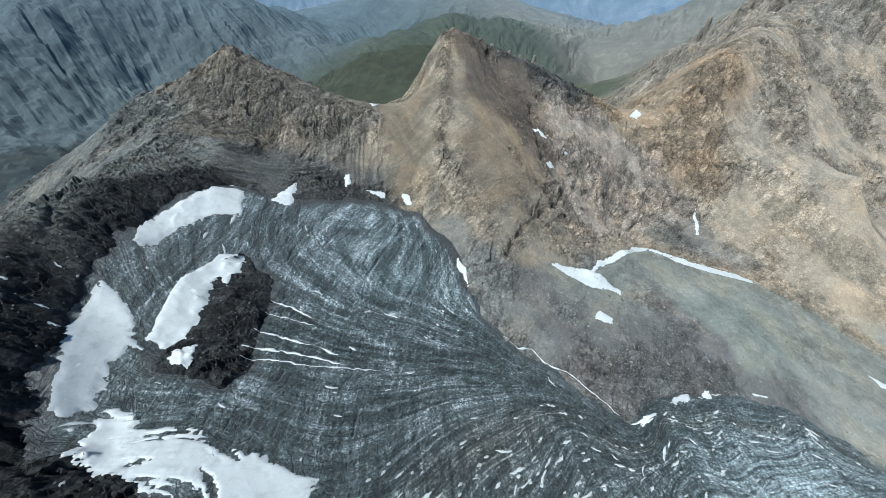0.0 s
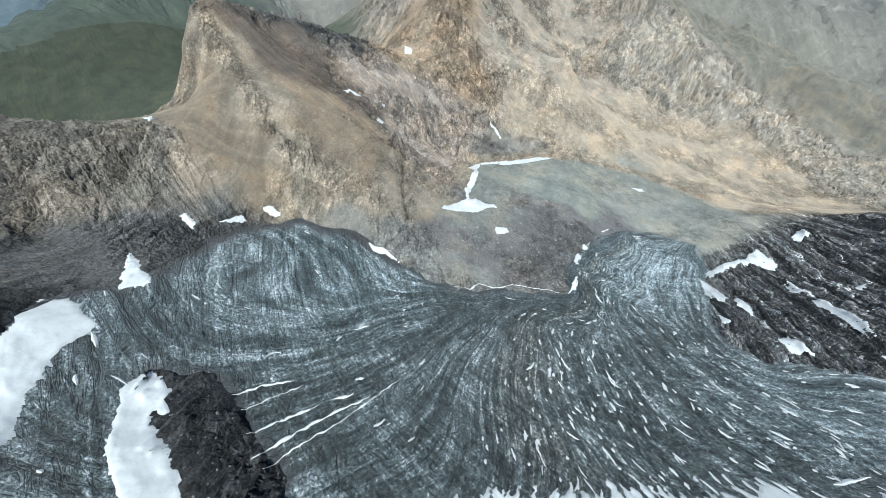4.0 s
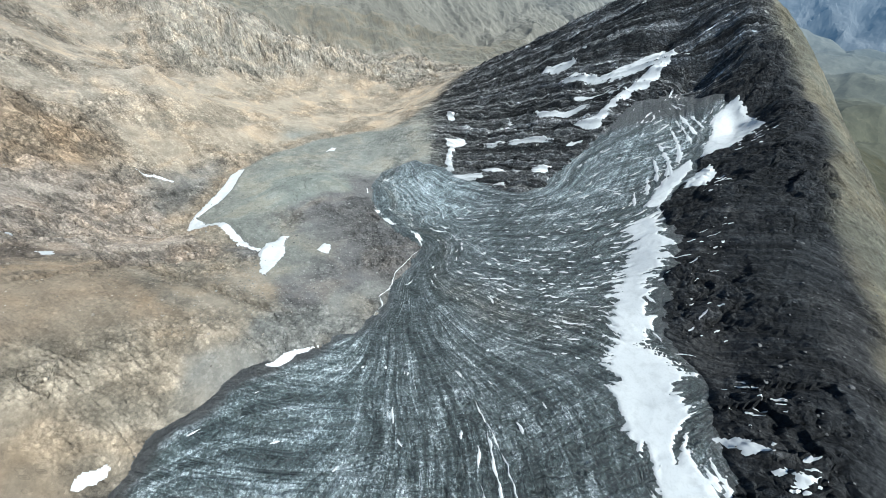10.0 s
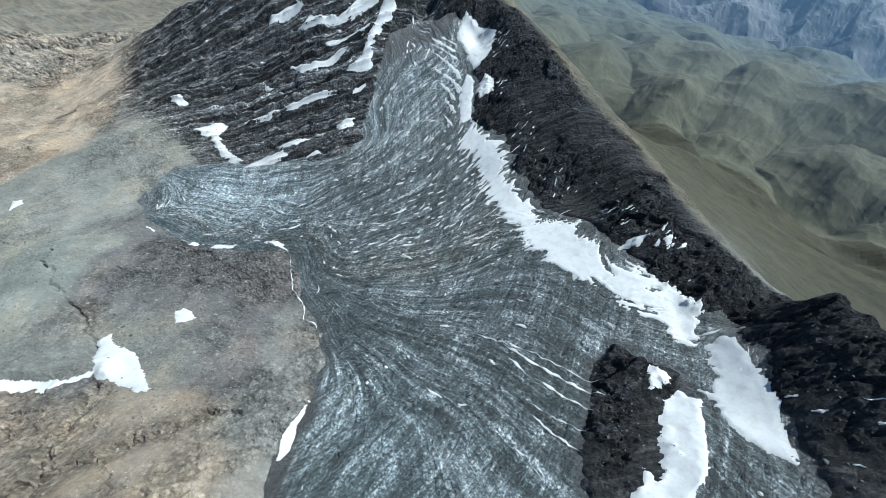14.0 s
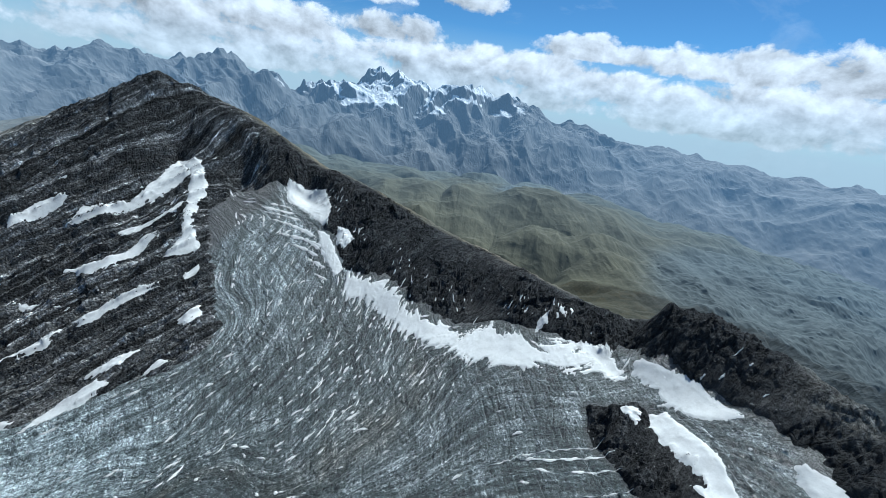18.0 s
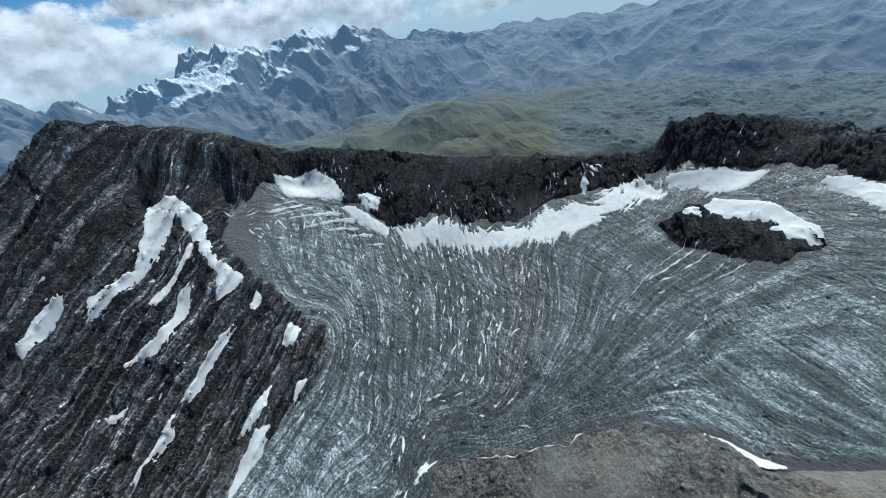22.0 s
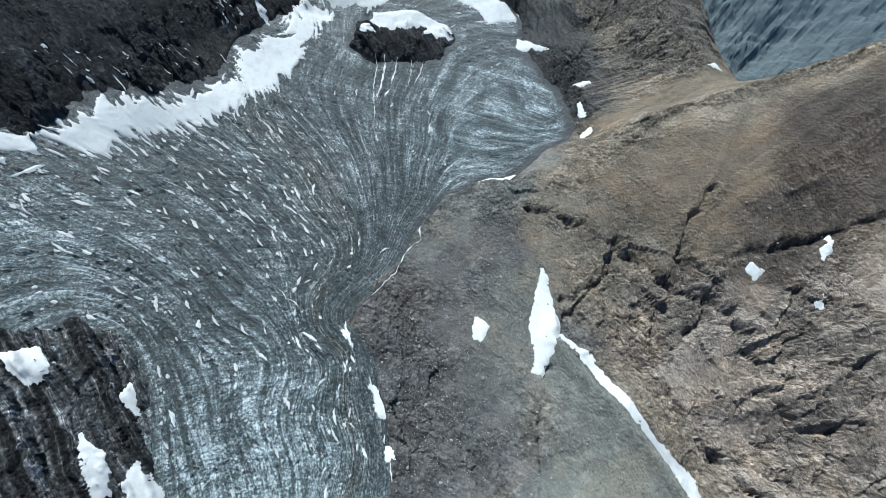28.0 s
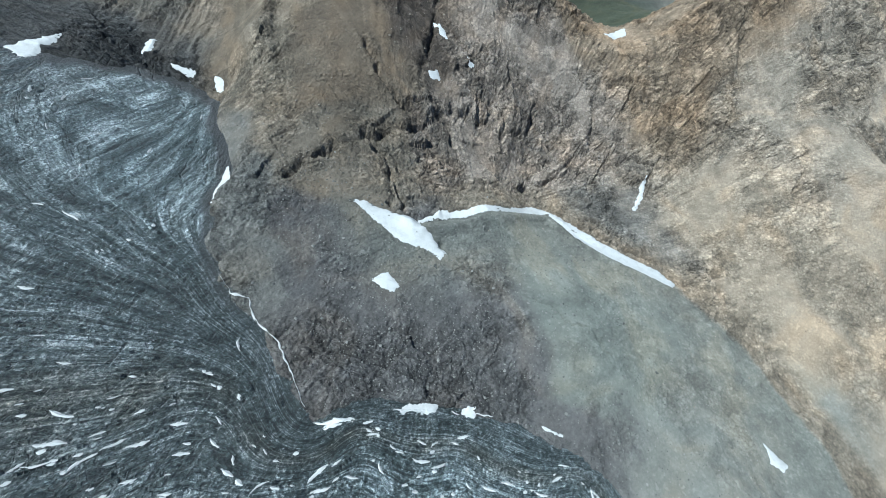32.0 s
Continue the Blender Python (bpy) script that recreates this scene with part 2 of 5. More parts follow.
    c = mix_node(n, l, c, ramp_node(n, l, stony_tone.outputs[0], [(0.0, 0.5), (0.5, 0.95), (0.85, 1.15), (1.0, 1.8)]), math_node(n, l, "MULTIPLY", split.outputs[2], 0.4), "MULTIPLY")
    c = mix_node(n, l, c, ramp_node(n, l, stony.outputs["Distance"], [(0.45, 1.0), (0.75, 0.45)]), math_node(n, l, "MULTIPLY", split.outputs[2], 0.45), "MULTIPLY")
    # pale outcrops that follow the contour, between the scree
    shelf = noise_node(n, l, stretch_node(n, l, flat.outputs[0], (0.022, 0.075, 1.0)), 1.0, 6, 0.68, 0.6)
    c = mix_node(n, l, c, ramp_node(n, l, shelf, [(0.4, 0.95), (0.56, 1.0), (0.63, 1.18), (0.72, 1.3)]), math_node(n, l, "MULTIPLY", fall_split.outputs[2], math_node(n, l, "MULTIPLY_ADD", split.outputs[1], -1.0, 1.0)), "MULTIPLY")
    # joints in the solid rock, at two sizes
    drift = n.new("ShaderNodeTexNoise")
    drift.inputs["Scale"].default_value, drift.inputs["Detail"].default_value = 0.022, 2.5
    l.new(place, drift.inputs["Vector"])
    warp = n.new("ShaderNodeVectorMath")
    warp.operation = "MULTIPLY_ADD"
    warp.inputs[1].default_value = (22.0, 22.0, 22.0)
    l.new(drift.outputs["Color"], warp.inputs[0])
    l.new(place, warp.inputs[2])
    slab = n.new("ShaderNodeSeparateXYZ")
    l.new(attribute_node(n, "slab", "Vector"), slab.inputs[0])
    rock = slab.outputs[2]
    joints = 0.0
    for size, thin, depth in ((0.032, 0.03, 1.0), (0.1, 0.04, 0.8)):
        web = n.new("ShaderNodeTexVoronoi")
        web.feature = "DISTANCE_TO_EDGE"
        web.inputs["Scale"].default_value = size
        turned = n.new("ShaderNodeMapping")
        turned.inputs["Rotation"].default_value, turned.inputs["Scale"].default_value = (0.3, 0.2, 0.6), (1.0, 1.7, 1.0)
        l.new(warp.outputs[0], turned.inputs["Vector"])
        l.new(turned.outputs[0], web.inputs["Vector"])
        edge = math_node(n, l, "MULTIPLY", math_node(n, l, "MAXIMUM", math_node(n, l, "MULTIPLY_ADD", web.outputs["Distance"], -1.0 / thin, 1.0), 0.0), depth)
        joints = math_node(n, l, "MAXIMUM", edge, joints)
    joints = math_node(n, l, "MULTIPLY", math_node(n, l, "MULTIPLY", joints, math_node(n, l, "MULTIPLY", rock, 0.65)), ramp_node(n, l, coarse_spots, [(0.38, 0.1), (0.58, 1.0)]))
    c = mix_node(n, l, c, mix_node(n, l, c, 0.3, 1.0, "MULTIPLY"), joints)
    # the layered rock breaks into blocks along its beds
    spot = n.new("ShaderNodeSeparateXYZ")
    l.new(place, spot.inputs[0])
    strike = math_node(n, l, "MULTIPLY_ADD", spot.outputs[0], 0.84, math_node(n, l, "MULTIPLY", spot.outputs[1], 0.545))
    course = n.new("ShaderNodeCombineXYZ")
    l.new(math_node(n, l, "MULTIPLY", math_node(n, l, "MULTIPLY_ADD", medium, 2.4, split.outputs[0]), 0.52), course.inputs[0])
    l.new(math_node(n, l, "MULTIPLY_ADD", coarse_spots, 1.2, math_node(n, l, "MULTIPLY", strike, 0.1)), course.inputs[1])
    bank = n.new("ShaderNodeCombineXYZ")
    l.new(math_node(n, l, "MULTIPLY_ADD", coarse_spots, 4.0, split.outputs[0]), bank.inputs[2])
    banks = noise_node(n, l, bank.outputs[0], 0.13, 2, 0.6)
    c = mix_node(n, l, c, ramp_node(n, l, banks, [(0.38, 0.28), (0.5, 0.9), (0.6, 2.5)]), split.outputs[1], "MULTIPLY")
    rubble = n.new("ShaderNodeTexVoronoi")
    rubble.inputs["Scale"].default_value = 0.62
    l.new(place, rubble.inputs["Vector"])
    rubble_tone = n.new("ShaderNodeSeparateColor")
    l.new(rubble.outputs["Color"], rubble_tone.inputs[0])
    c = mix_node(n, l, c, ramp_node(n, l, rubble_tone.outputs[0], [(0.0, 0.5), (0.6, 0.9), (0.85, 1.3), (1.0, 2.4)]), math_node(n, l, "MULTIPLY", split.outputs[1], 0.8), "MULTIPLY")
    chunk = n.new("ShaderNodeTexVoronoi")
    chunk.inputs["Scale"].default_value = 1.0
    l.new(course.outputs[0], chunk.inputs["Vector"])
    chunk_tone = n.new("ShaderNodeSeparateColor")
    l.new(chunk.outputs["Color"], chunk_tone.inputs[0])
    c = mix_node(n, l, c, ramp_node(n, l, chunk_tone.outputs[1], [(0.0, 0.35), (0.5, 0.85), (0.8, 1.3), (1.0, 3.2)]), math_node(n, l, "MULTIPLY", split.outputs[1], 0.5), "MULTIPLY")
    c = mix_node(n, l, c, ramp_node(n, l, chunk.outputs["Distance"], [(0.35, 1.0), (0.62, 0.3)]), math_node(n, l, "MULTIPLY", split.outputs[1], 0.4), "MULTIPLY")
    # slabs of solid rock, each in a tone of its own
    c = mix_node(n, l, c, ramp_node(n, l, math_node(n, l, "MULTIPLY_ADD", slab.outputs[0], 0.5, 0.5), [(0.15, 0.6), (0.5, 1.0), (0.85, 1.5)]), math_node(n, l, "MULTIPLY_ADD", split.outputs[2], 0.85, 0.1), "MULTIPLY")
    cracks = math_node(n, l, "MULTIPLY", slab.outputs[1], math_node(n, l, "MULTIPLY", split.outputs[2], ramp_node(n, l, medium, [(0.35, 0.15), (0.6, 0.9)])))
    c = mix_node(n, l, c, mix_node(n, l, c, 0.25, 1.0, "MULTIPLY"), cracks)
    l.new(c, b.inputs["Base Color"])
    h = math_node(n, l, "MULTIPLY_ADD", math_node(n, l, "MULTIPLY", beds, 1.6), split.outputs[1], fine)
    h = math_node(n, l, "MULTIPLY_ADD", medium, 2.2, h)
    h = math_node(n, l, "MULTIPLY_ADD", stones.outputs["Distance"], -0.25, h)
    h = math_node(n, l, "MULTIPLY_ADD", cracks, -0.6, h)
    h = math_node(n, l, "MULTIPLY_ADD", joints, -1.1, h)
    h = math_node(n, l, "MULTIPLY_ADD", stony.outputs["Distance"], -0.5, h)
    h = math_node(n, l, "MULTIPLY_ADD", math_node(n, l, "MULTIPLY", chunk.outputs["Distance"], split.outputs[1]), -0.9, h)
    h = math_node(n, l, "MULTIPLY_ADD", math_node(n, l, "MULTIPLY", rubble.outputs["Distance"], split.outputs[1]), -0.8, h)
    bump_node(n, l, math_node(n, l, "MULTIPLY", h, math_node(n, l, "MULTIPLY_ADD", split.outputs[2], 0.85, 0.13)), 2.4, 1.0, b)
    return m


def ice_material():
    m, n, l, b = material("glacier_ice", 0.4)
    b.inputs["Specular IOR Level"].default_value = 1.0
    place = n.new("ShaderNodeTexCoord").outputs["Object"]
    flow = attribute_node(n, "flow", "Vector")
    along = noise_node(n, l, stretch_node(n, l, flow, (90.0, 9.0, 1.0)), 1.0, 5, 0.7, 0.5)
    bands = noise_node(n, l, stretch_node(n, l, flow, (20.0, 3.0, 1.0)), 1.0, 5, 0.65, 0.8)
    across = noise_node(n, l, stretch_node(n, l, flow, (14.0, 110.0, 1.0)), 1.0, 6, 0.75, 0.6)
    grain = noise_node(n, l, place, 0.6, 6, 0.8)
    patch = noise_node(n, l, place, 0.028, 5, 0.62, 0.9)
    f = math_node(n, l, "MULTIPLY_ADD", bands, 0.2, math_node(n, l, "MULTIPLY", along, 0.75))
    f = math_node(n, l, "MULTIPLY_ADD", across, 0.5, f)
    f = math_node(n, l, "MULTIPLY_ADD", grain, 1.0, f)
    f = math_node(n, l, "MULTIPLY_ADD", patch, 0.4, f)
    clean = attribute_node(n, "clean", "Fac")
    f = math_node(n, l, "MULTIPLY_ADD", clean, 0.14, f)
    c = ramp_node(n, l, math_node(n, l, "MULTIPLY_ADD", f, 2.0, -2.48), [(0.12, (0.026, 0.034, 0.032)), (0.38, (0.082, 0.1, 0.096)), (0.54, (0.18, 0.21, 0.205)), (0.68, (0.42, 0.455, 0.455)), (0.88, (0.8, 0.83, 0.83))])
    c = mix_node(n, l, c, (0.92, 1.0, 1.02), clean, "MULTIPLY")
    dark_a = thin_lines(n, l, stretch_node(n, l, flow, (75.0, 9.0, 1.0)), 1.0, 0.7, 0.022)
    dark_b = thin_lines(n, l, stretch_node(n, l, flow, (16.0, 60.0, 1.0)), 1.0, 0.9, 0.024)
    dark_c = thin_lines(n, l, place, 0.06, 1.6, 0.018)
    web = n.new("ShaderNodeTexVoronoi")
    web.feature = "DISTANCE_TO_EDGE"
    web.inputs["Scale"].default_value = 1.0
    warp = n.new("ShaderNodeVectorMath")
    warp.operation = "MULTIPLY_ADD"
    drift = n.new("ShaderNodeTexNoise")
    drift.inputs["Scale"].default_value, drift.inputs["Detail"].default_value = 0.09, 3.0
    l.new(place, drift.inputs["Vector"])
    l.new(drift.outputs["Color"], warp.inputs[0])
    warp.inputs[1].default_value = (0.05, 0.02, 0.0)
    l.new(flow, warp.inputs[2])
    l.new(stretch_node(n, l, warp.outputs[0], (70.0, 60.0, 1.0)), web.inputs["Vector"])
    dark_d = math_node(n, l, "MULTIPLY_ADD", web.outputs["Distance"], -14.0, 1.0)
    dark_d = math_node(n, l, "MULTIPLY", dark_d, ramp_node(n, l, patch, [(0.4, 0.2), (0.6, 1.0)]))
    lines = math_node(n, l, "MAXIMUM", math_node(n, l, "MAXIMUM", dark_a, dark_b), math_node(n, l, "MAXIMUM", dark_c, dark_d))
    lines = math_node(n, l, "MAXIMUM", lines, 0.0)
    c = mix_node(n, l, c, mix_node(n, l, c, (0.36, 0.38, 0.39), 1.0, "MULTIPLY"), lines)
    # grit: a brown band along the middle and black rubble on the northern rim
    grit = n.new("ShaderNodeSeparateXYZ")
    l.new(attribute_node(n, "grit", "Vector"), grit.inputs[0])
    c = mix_node(n, l, c, (1.0, 0.82, 0.66), math_node(n, l, "MULTIPLY", grit.outputs[0], 0.8), "MULTIPLY")
    c = mix_node(n, l, c, mix_node(n, l, (0.05, 0.05, 0.048), ramp_node(n, l, grain, [(0.3, 0.5), (0.7, 1.8)]), 1.0, "MULTIPLY"), grit.outputs[1])
    l.new(c, b.inputs["Base Color"])
    h = math_node(n, l, "ADD", along, math_node(n, l, "MULTIPLY_ADD", across, 0.8, math_node(n, l, "MULTIPLY", grain, 1.3)))
    h = math_node(n, l, "MULTIPLY_ADD", lines, -0.7, h)
    bump_node(n, l, h, 1.8, 0.9, b)
    return m


def snow_material():
    m, n, l, b = material("old_snow", 0.7)
    place = n.new("ShaderNodeTexCoord").outputs["Object"]
    f = noise_node(n, l, place, 0.16, 6, 0.65, 0.3)
    g = noise_node(n, l, place, 0.9, 4, 0.7)
    c = mix_node(n, l, ramp_node(n, l, f, [(0.3, (0.45, 0.45, 0.435)), (0.52, (0.54, 0.54, 0.525))]), ramp_node(n, l, g, [(0.3, 0.9), (0.5, 1.0)]), 1.0, "MULTIPLY")
    l.new(c, b.inputs["Base Color"])
    bump_node(n, l, math_node(n, l, "MULTIPLY_ADD", g, 0.3, f), 0.5, 0.3, b)
    return m


def hills_material():
    """Far slopes; summer haze is painted in, bluer with distance, as colour and emission."""
    m, n, l, b = material("painted_haze_hills", 0.95)
    place = n.new("ShaderNodeTexCoord").outputs["Object"]
    f = noise_node(n, l, place, 0.006, 9, 0.7, 0.6)
    g = noise_node(n, l, stretch_node(n, l, place, (1.0, 1.0, 0.25)), 0.025, 8, 0.75, 0.9)
    k = noise_node(n, l, place, 0.11, 5, 0.75)
    c = mix_node(n, l, attribute_node(n, "tint"), ramp_node(n, l, f, [(0.32, 0.78), (0.5, 0.98), (0.68, 1.25)]), 1.0, "MULTIPLY")
    c = mix_node(n, l, c, ramp_node(n, l, g, [(0.35, 0.65), (0.52, 0.9), (0.6, 1.25), (0.7, 2.4)]), 0.35, "MULTIPLY")
    c = mix_node(n, l, c, ramp_node(n, l, k, [(0.35, 0.75), (0.65, 1.3)]), 0.25, "MULTIPLY")
    gully = noise_node(n, l, stretch_node(n, l, attribute_node(n, "fall", "Vector"), (0.03, 0.004, 1.0)), 1.0, 5, 0.65, 0.5)
    c = mix_node(n, l, c, ramp_node(n, l, gully, [(0.34, 0.65), (0.5, 1.0), (0.64, 1.5)]), 0.28, "MULTIPLY")
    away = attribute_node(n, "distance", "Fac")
    # blue-grey tint and a blue glow stand in for the haze
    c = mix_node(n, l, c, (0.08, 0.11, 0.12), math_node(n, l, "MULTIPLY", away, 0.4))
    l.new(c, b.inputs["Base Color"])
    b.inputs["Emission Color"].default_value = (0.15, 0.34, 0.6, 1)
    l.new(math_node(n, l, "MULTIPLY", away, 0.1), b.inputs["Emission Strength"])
    return m


GROUND, ICE, SNOW, HILLS = ground_material(), ice_material(), snow_material(), hills_material()


# ---- the lie of the land: crest lines, gullies, valley lines and surfaces, in metres ----
CRESTS = {
    # north ridge: west shoulder, first peak, col, second peak, saddle, great twin peak
    "west_shoulder": [(-560, 470, -40), (-470, 470, 20), (-410, 455, 62), (-374, 495, 95), (-300, 500, 130), (-242, 498, 173)],
    "first_peak": [(-242, 498, 173), (-215, 494, 160), (-180, 486, 146), (-140, 481, 131), (-100, 487, 122), (-68, 491, 119), (-45, 505, 119), (-29, 530, 118)],
    "second_peak": [(-24, 540, 124), (-8, 552, 172), (6, 562, 196), (24, 568, 204), (62, 588, 190), (105, 610, 172), (150, 629, 156), (200, 638, 134), (246, 642, 120)],
    "saddle": [(246, 642, 120), (290, 634, 104), (335, 624, 97), (375, 634, 108), (410, 650, 140), (449, 671, 174), (471, 687, 189)],
    "twin_flank": [(471, 687, 189), (560, 770, 214), (650, 860, 226), (730, 960, 240), (790, 1050, 240), (815, 1085, 240)],
    "twin_top": [(815, 1085, 240), (852, 1082, 246), (880, 1060, 250), (950, 1020, 262), (1028, 992, 244), (1090, 900, 214), (1130, 800, 182), (1100, 680, 150), (1078, 590, 122), (1078, 554, 84)],
    "pale_ledge": [(1078, 554, 84), (1040, 440, 46), (1060, 285, 8), (1050, 182, -33), (1045, 24, -69), (1085, 8, -92)],
    "rib": [(12, 560, 190), (14, 520, 170), (16, 472, 146), (12, 430, 122), (19, 389, 99), (40, 345, 82), (50, 300, 66), (53, 275, 59)],
    "rib_east": [(62, 588, 186), (100, 520, 138), (117, 447, 111), (100, 385, 92), (100, 344, 76)],
    "saddle_rib": [(449, 671, 172), (454, 595, 112), (454, 548, 74), (430, 500, 32)],
    # dark stratified peak in the south-east and the crest that runs west from it
    "dark_peak": [(700, -150, 55), (640, -100, 60), (560, -140, 112), (480, -190, 176), (438, -222, 206), (412, -208, 213), (367, -212, 230), (345, -236, 256), (331, -246, 266), (300, -246, 256), (276, -240, 243), (224, -210, 224), (198, -202, 204), (160, -194, 183)],
    "south_crest": [(160, -194, 183), (120, -180, 177), (77, -155, 169), (45, -114, 157), (14, -87, 146), (-32, -62, 136), (-60, -42, 131), (-100, 0, 124), (-134, 30, 118), (-170, 52, 113), (-202, 62, 111)],
    # west wall, flat-topped
    "wall_top": [(-206, 74, 146), (-222, 110, 150), (-236, 150, 147), (-243, 205, 141), (-236, 260, 129), (-226, 310, 119), (-224, 348, 117), (-262, 410, 118), (-299, 449, 112)],
    # far ridges: green pyramid in the north, grey mountain behind the twin peak, round hills in the south
    "green_pyramid": [(-360, 1540, -190), (-247, 1634, -96), (-120, 1770, -40), (0, 1850, 10), (55, 1870, 34), (180, 1870, 0), (367, 1846, -22), (520, 1780, -70)],
    "grey_mountain": [(790, 2357, -75), (1088, 2237, 48), (1264, 2141, 157), (1464, 2007, 193), (1700, 1750, 120)],
    "south_hills": [(-212, -1910, -270), (-350, -1880, -240), (-499, -1849, -216), (-620, -1800, -232), (-740, -1763, -216), (-970, -1649, -192), (-1250, -1600, -230)],
    "valley_flank": [(-1900, 500, -250), (-1700, 1000, -150), (-1400, 1500, -60), (-1000, 1900, -40), (-700, 2300, -120)],
    # far grey ridge in the east
    "grey_ridge": [(1500, 560, 40), (1800, 420, 96), (2000, 250, 118), (2160, 20, 150), (2300, -300, 212), (2420, -560, 160), (2500, -900, 60)],
}
LINES = {
    "glacier_head": [(-169, 313, 97), (-134, 281, 88), (-140, 235, 80), (-106, 203, 66), (-108, 155, 63), (-120, 127, 78), (-59, 100, 73), (-49, 4, 93), (29, 43, 64)],
    "glacier_south": [(142, -173, 146), (128, -161, 143), (149, -117, 128), (123, -71, 105), (88, -40, 91), (55, -13, 86), (49, -2, 77), (86, -4, 73), (97, 64, 47)],
    "glacier_trunk": [(-40, 200, 55), (-16, 181, 50), (34, 163, 41), (99, 199, 28), (123, 134, 28), (177, 148, 17), (154, 100, 30), (203, 67, 33), (210, 76, 27)],
    "glacier_tongue": [(262, 28, 45), (190, 4, 60), (137, 26, 60), (226, -7, 66), (260, 90, 12), (300, 110, 2), (352, 178, -6), (320, 150, -4), (396, 161, -20)],
    "north_lobe": [(-39, 161, 56), (0, 220, 47), (22, 264, 46), (45, 283, 44), (-13, 371, 59), (-56, 372, 67), (-110, 350, 86), (-20, 320, 56), (-60, 280, 60)],
    "wall_foot": [(-152, 98, 81), (-172, 112, 90), (-195, 157, 101), (-190, 220, 100), (-180, 262, 104), (-203, 302, 118), (-152, 202, 90), (-138, 144, 82), (-178, 72, 98)],
    "rock_island": [(-152, 152, 83), (-154, 190, 92), (-140, 225, 84)],
    "west_face": [(-230, 440, 118), (-180, 400, 92), (-130, 400, 84), (-100, 440, 98), (-57, 420, 86), (-20, 440, 104), (4, 399, 108)],
    "second_face": [(127, 500, 111), (157, 446, 82), (170, 369, 41), (144, 300, 42), (212, 459, 59), (286, 500, 41), (239, 469, 60), (69, 442, 127)],
    "gully": [(240, 349, 30), (283, 404, -4), (260, 452, 14), (320, 372, 0), (313, 372, 3), (397, 459, 7), (430, 410, -12)],
    "moraine": [(209, 295, 24), (181, 248, 27), (222, 337, 25), (262, 183, 5), (347, 262, 11), (344, 202, 0), (300, 300, 16), (400, 320, -6), (188, 151, 24)],
    "basin": [(541, 326, -30), (620, 250, -44), (489, 92, -3), (560, 120, -26), (740, 60, -62), (850, 130, -72), (900, 300, -60)],
    "pale_slope": [(466, 593, 106), (620, 491, 85), (675, 507, 14), (800, 430, -20), (1016, 368, -46), (560, 640, 130), (820, 640, 66), (940, 760, 150), (700, 760, 170)],
    "dark_flank": [(470, 26, 26), (386, 44, 18), (389, 31, 17), (371, -37, 57), (311, -12, 56), (232, -57, 88), (266, -114, 130), (264, -165, 169), (218, -183, 150), (292, -190, 172), (372, -119, 134), (381, -115, 129), (321, -120, 127), (520, -30, 52)],
    "deep_valleys": [(0, -1350, -430), (-350, -1450, -420), (-800, -1100, -430), (-900, 700, -420), (-1050, 200, -430), (-600, 1300, -400), (-300, 2200, -330), (300, 1450, -220), (700, 1700, -160)],
    "outer_south": [(5, -764, -139), (-272, -1050, -283), (200, -640, -60), (330, -420, 110), (60, -330, 60), (-100, -250, 20), (-240, -90, 0), (-330, 60, 20), (-340, 200, 40), (-420, 330, 10)],
    "outer_east": [(900, -200, -40), (1000, -400, -60), (760, -420, 20), (1300, 0, -130), (1300, 300, -100), (1600, -300, -140), (1500, -800, -160)],
    "outer_north": [(-27, 620, 40), (100, 720, 30), (-200, 640, 20), (-420, 620, -90), (300, 760, -20), (480, 900, 30), (640, 1150, 60), (850, 1320, 90), (1100, 1250, 60), (0, 900, -120), (-500, 900, -260)],
}
RING = [(0, -150), (20, -60), (40, 20), (60, -160), (78, -60), (90, 30), (100, -40), (112, -300), (130, -380), (150, -430), (170, -420),
        (190, -400), (210, -360), (232, -300), (245, -240), (255, -290), (268, -300), (280, -250), (300, -200), (320, -160), (340, -120)]


def dense(line, step):
    out = [line[0]]
    for a, b in zip(line[:-1], line[1:]):
        n = max(1, int(math.dist(a, b) / step))
        out += [tuple(a[k] + (b[k] - a[k]) * i / n for k in range(3)) for i in range(1, n + 1)]
    return out


def linear_surface(points, soft=0.0):
    """A surface through the points that creases at each of them."""
    p = np.array(points, float)
    keep = np.unique(np.round(p[:, :2] / 2).astype(int), axis=0, return_index=True)[1]
    p = p[keep]
    n = len(p)
    d = np.hypot(p[:, None, 0] - p[None, :, 0], p[:, None, 1] - p[None, :, 1])
    a = np.zeros((n + 3, n + 3))
    a[:n, :n] = np.sqrt(d * d + soft * soft) - np.eye(n) * 2.0
    a[:n, n], a[:n, n + 1:], a[n, :n], a[n + 1:, :n] = 1, p[:, :2] / 1000, 1, p[:, :2].T / 1000
    w = np.linalg.solve(a, np.append(p[:, 2], [0, 0, 0]))

    def at(x, y):
        flat_x, flat_y = np.ravel(x).astype(np.float32), np.ravel(y).astype(np.float32)
        out = np.empty(len(flat_x))
        for i in range(0, len(flat_x), 20000):
            q = slice(i, i + 20000)
            k = np.sqrt((flat_x[q, None] - p[None, :, 0].astype(np.float32)) ** 2 + (flat_y[q, None] - p[None, :, 1].astype(np.float32)) ** 2 + np.float32(soft * soft))
            out[q] = k @ w[:n].astype(np.float32) + w[n] + flat_x[q] / 1000 * w[n + 1] + flat_y[q] / 1000 * w[n + 2]
        return out.reshape(np.shape(x))
    return at


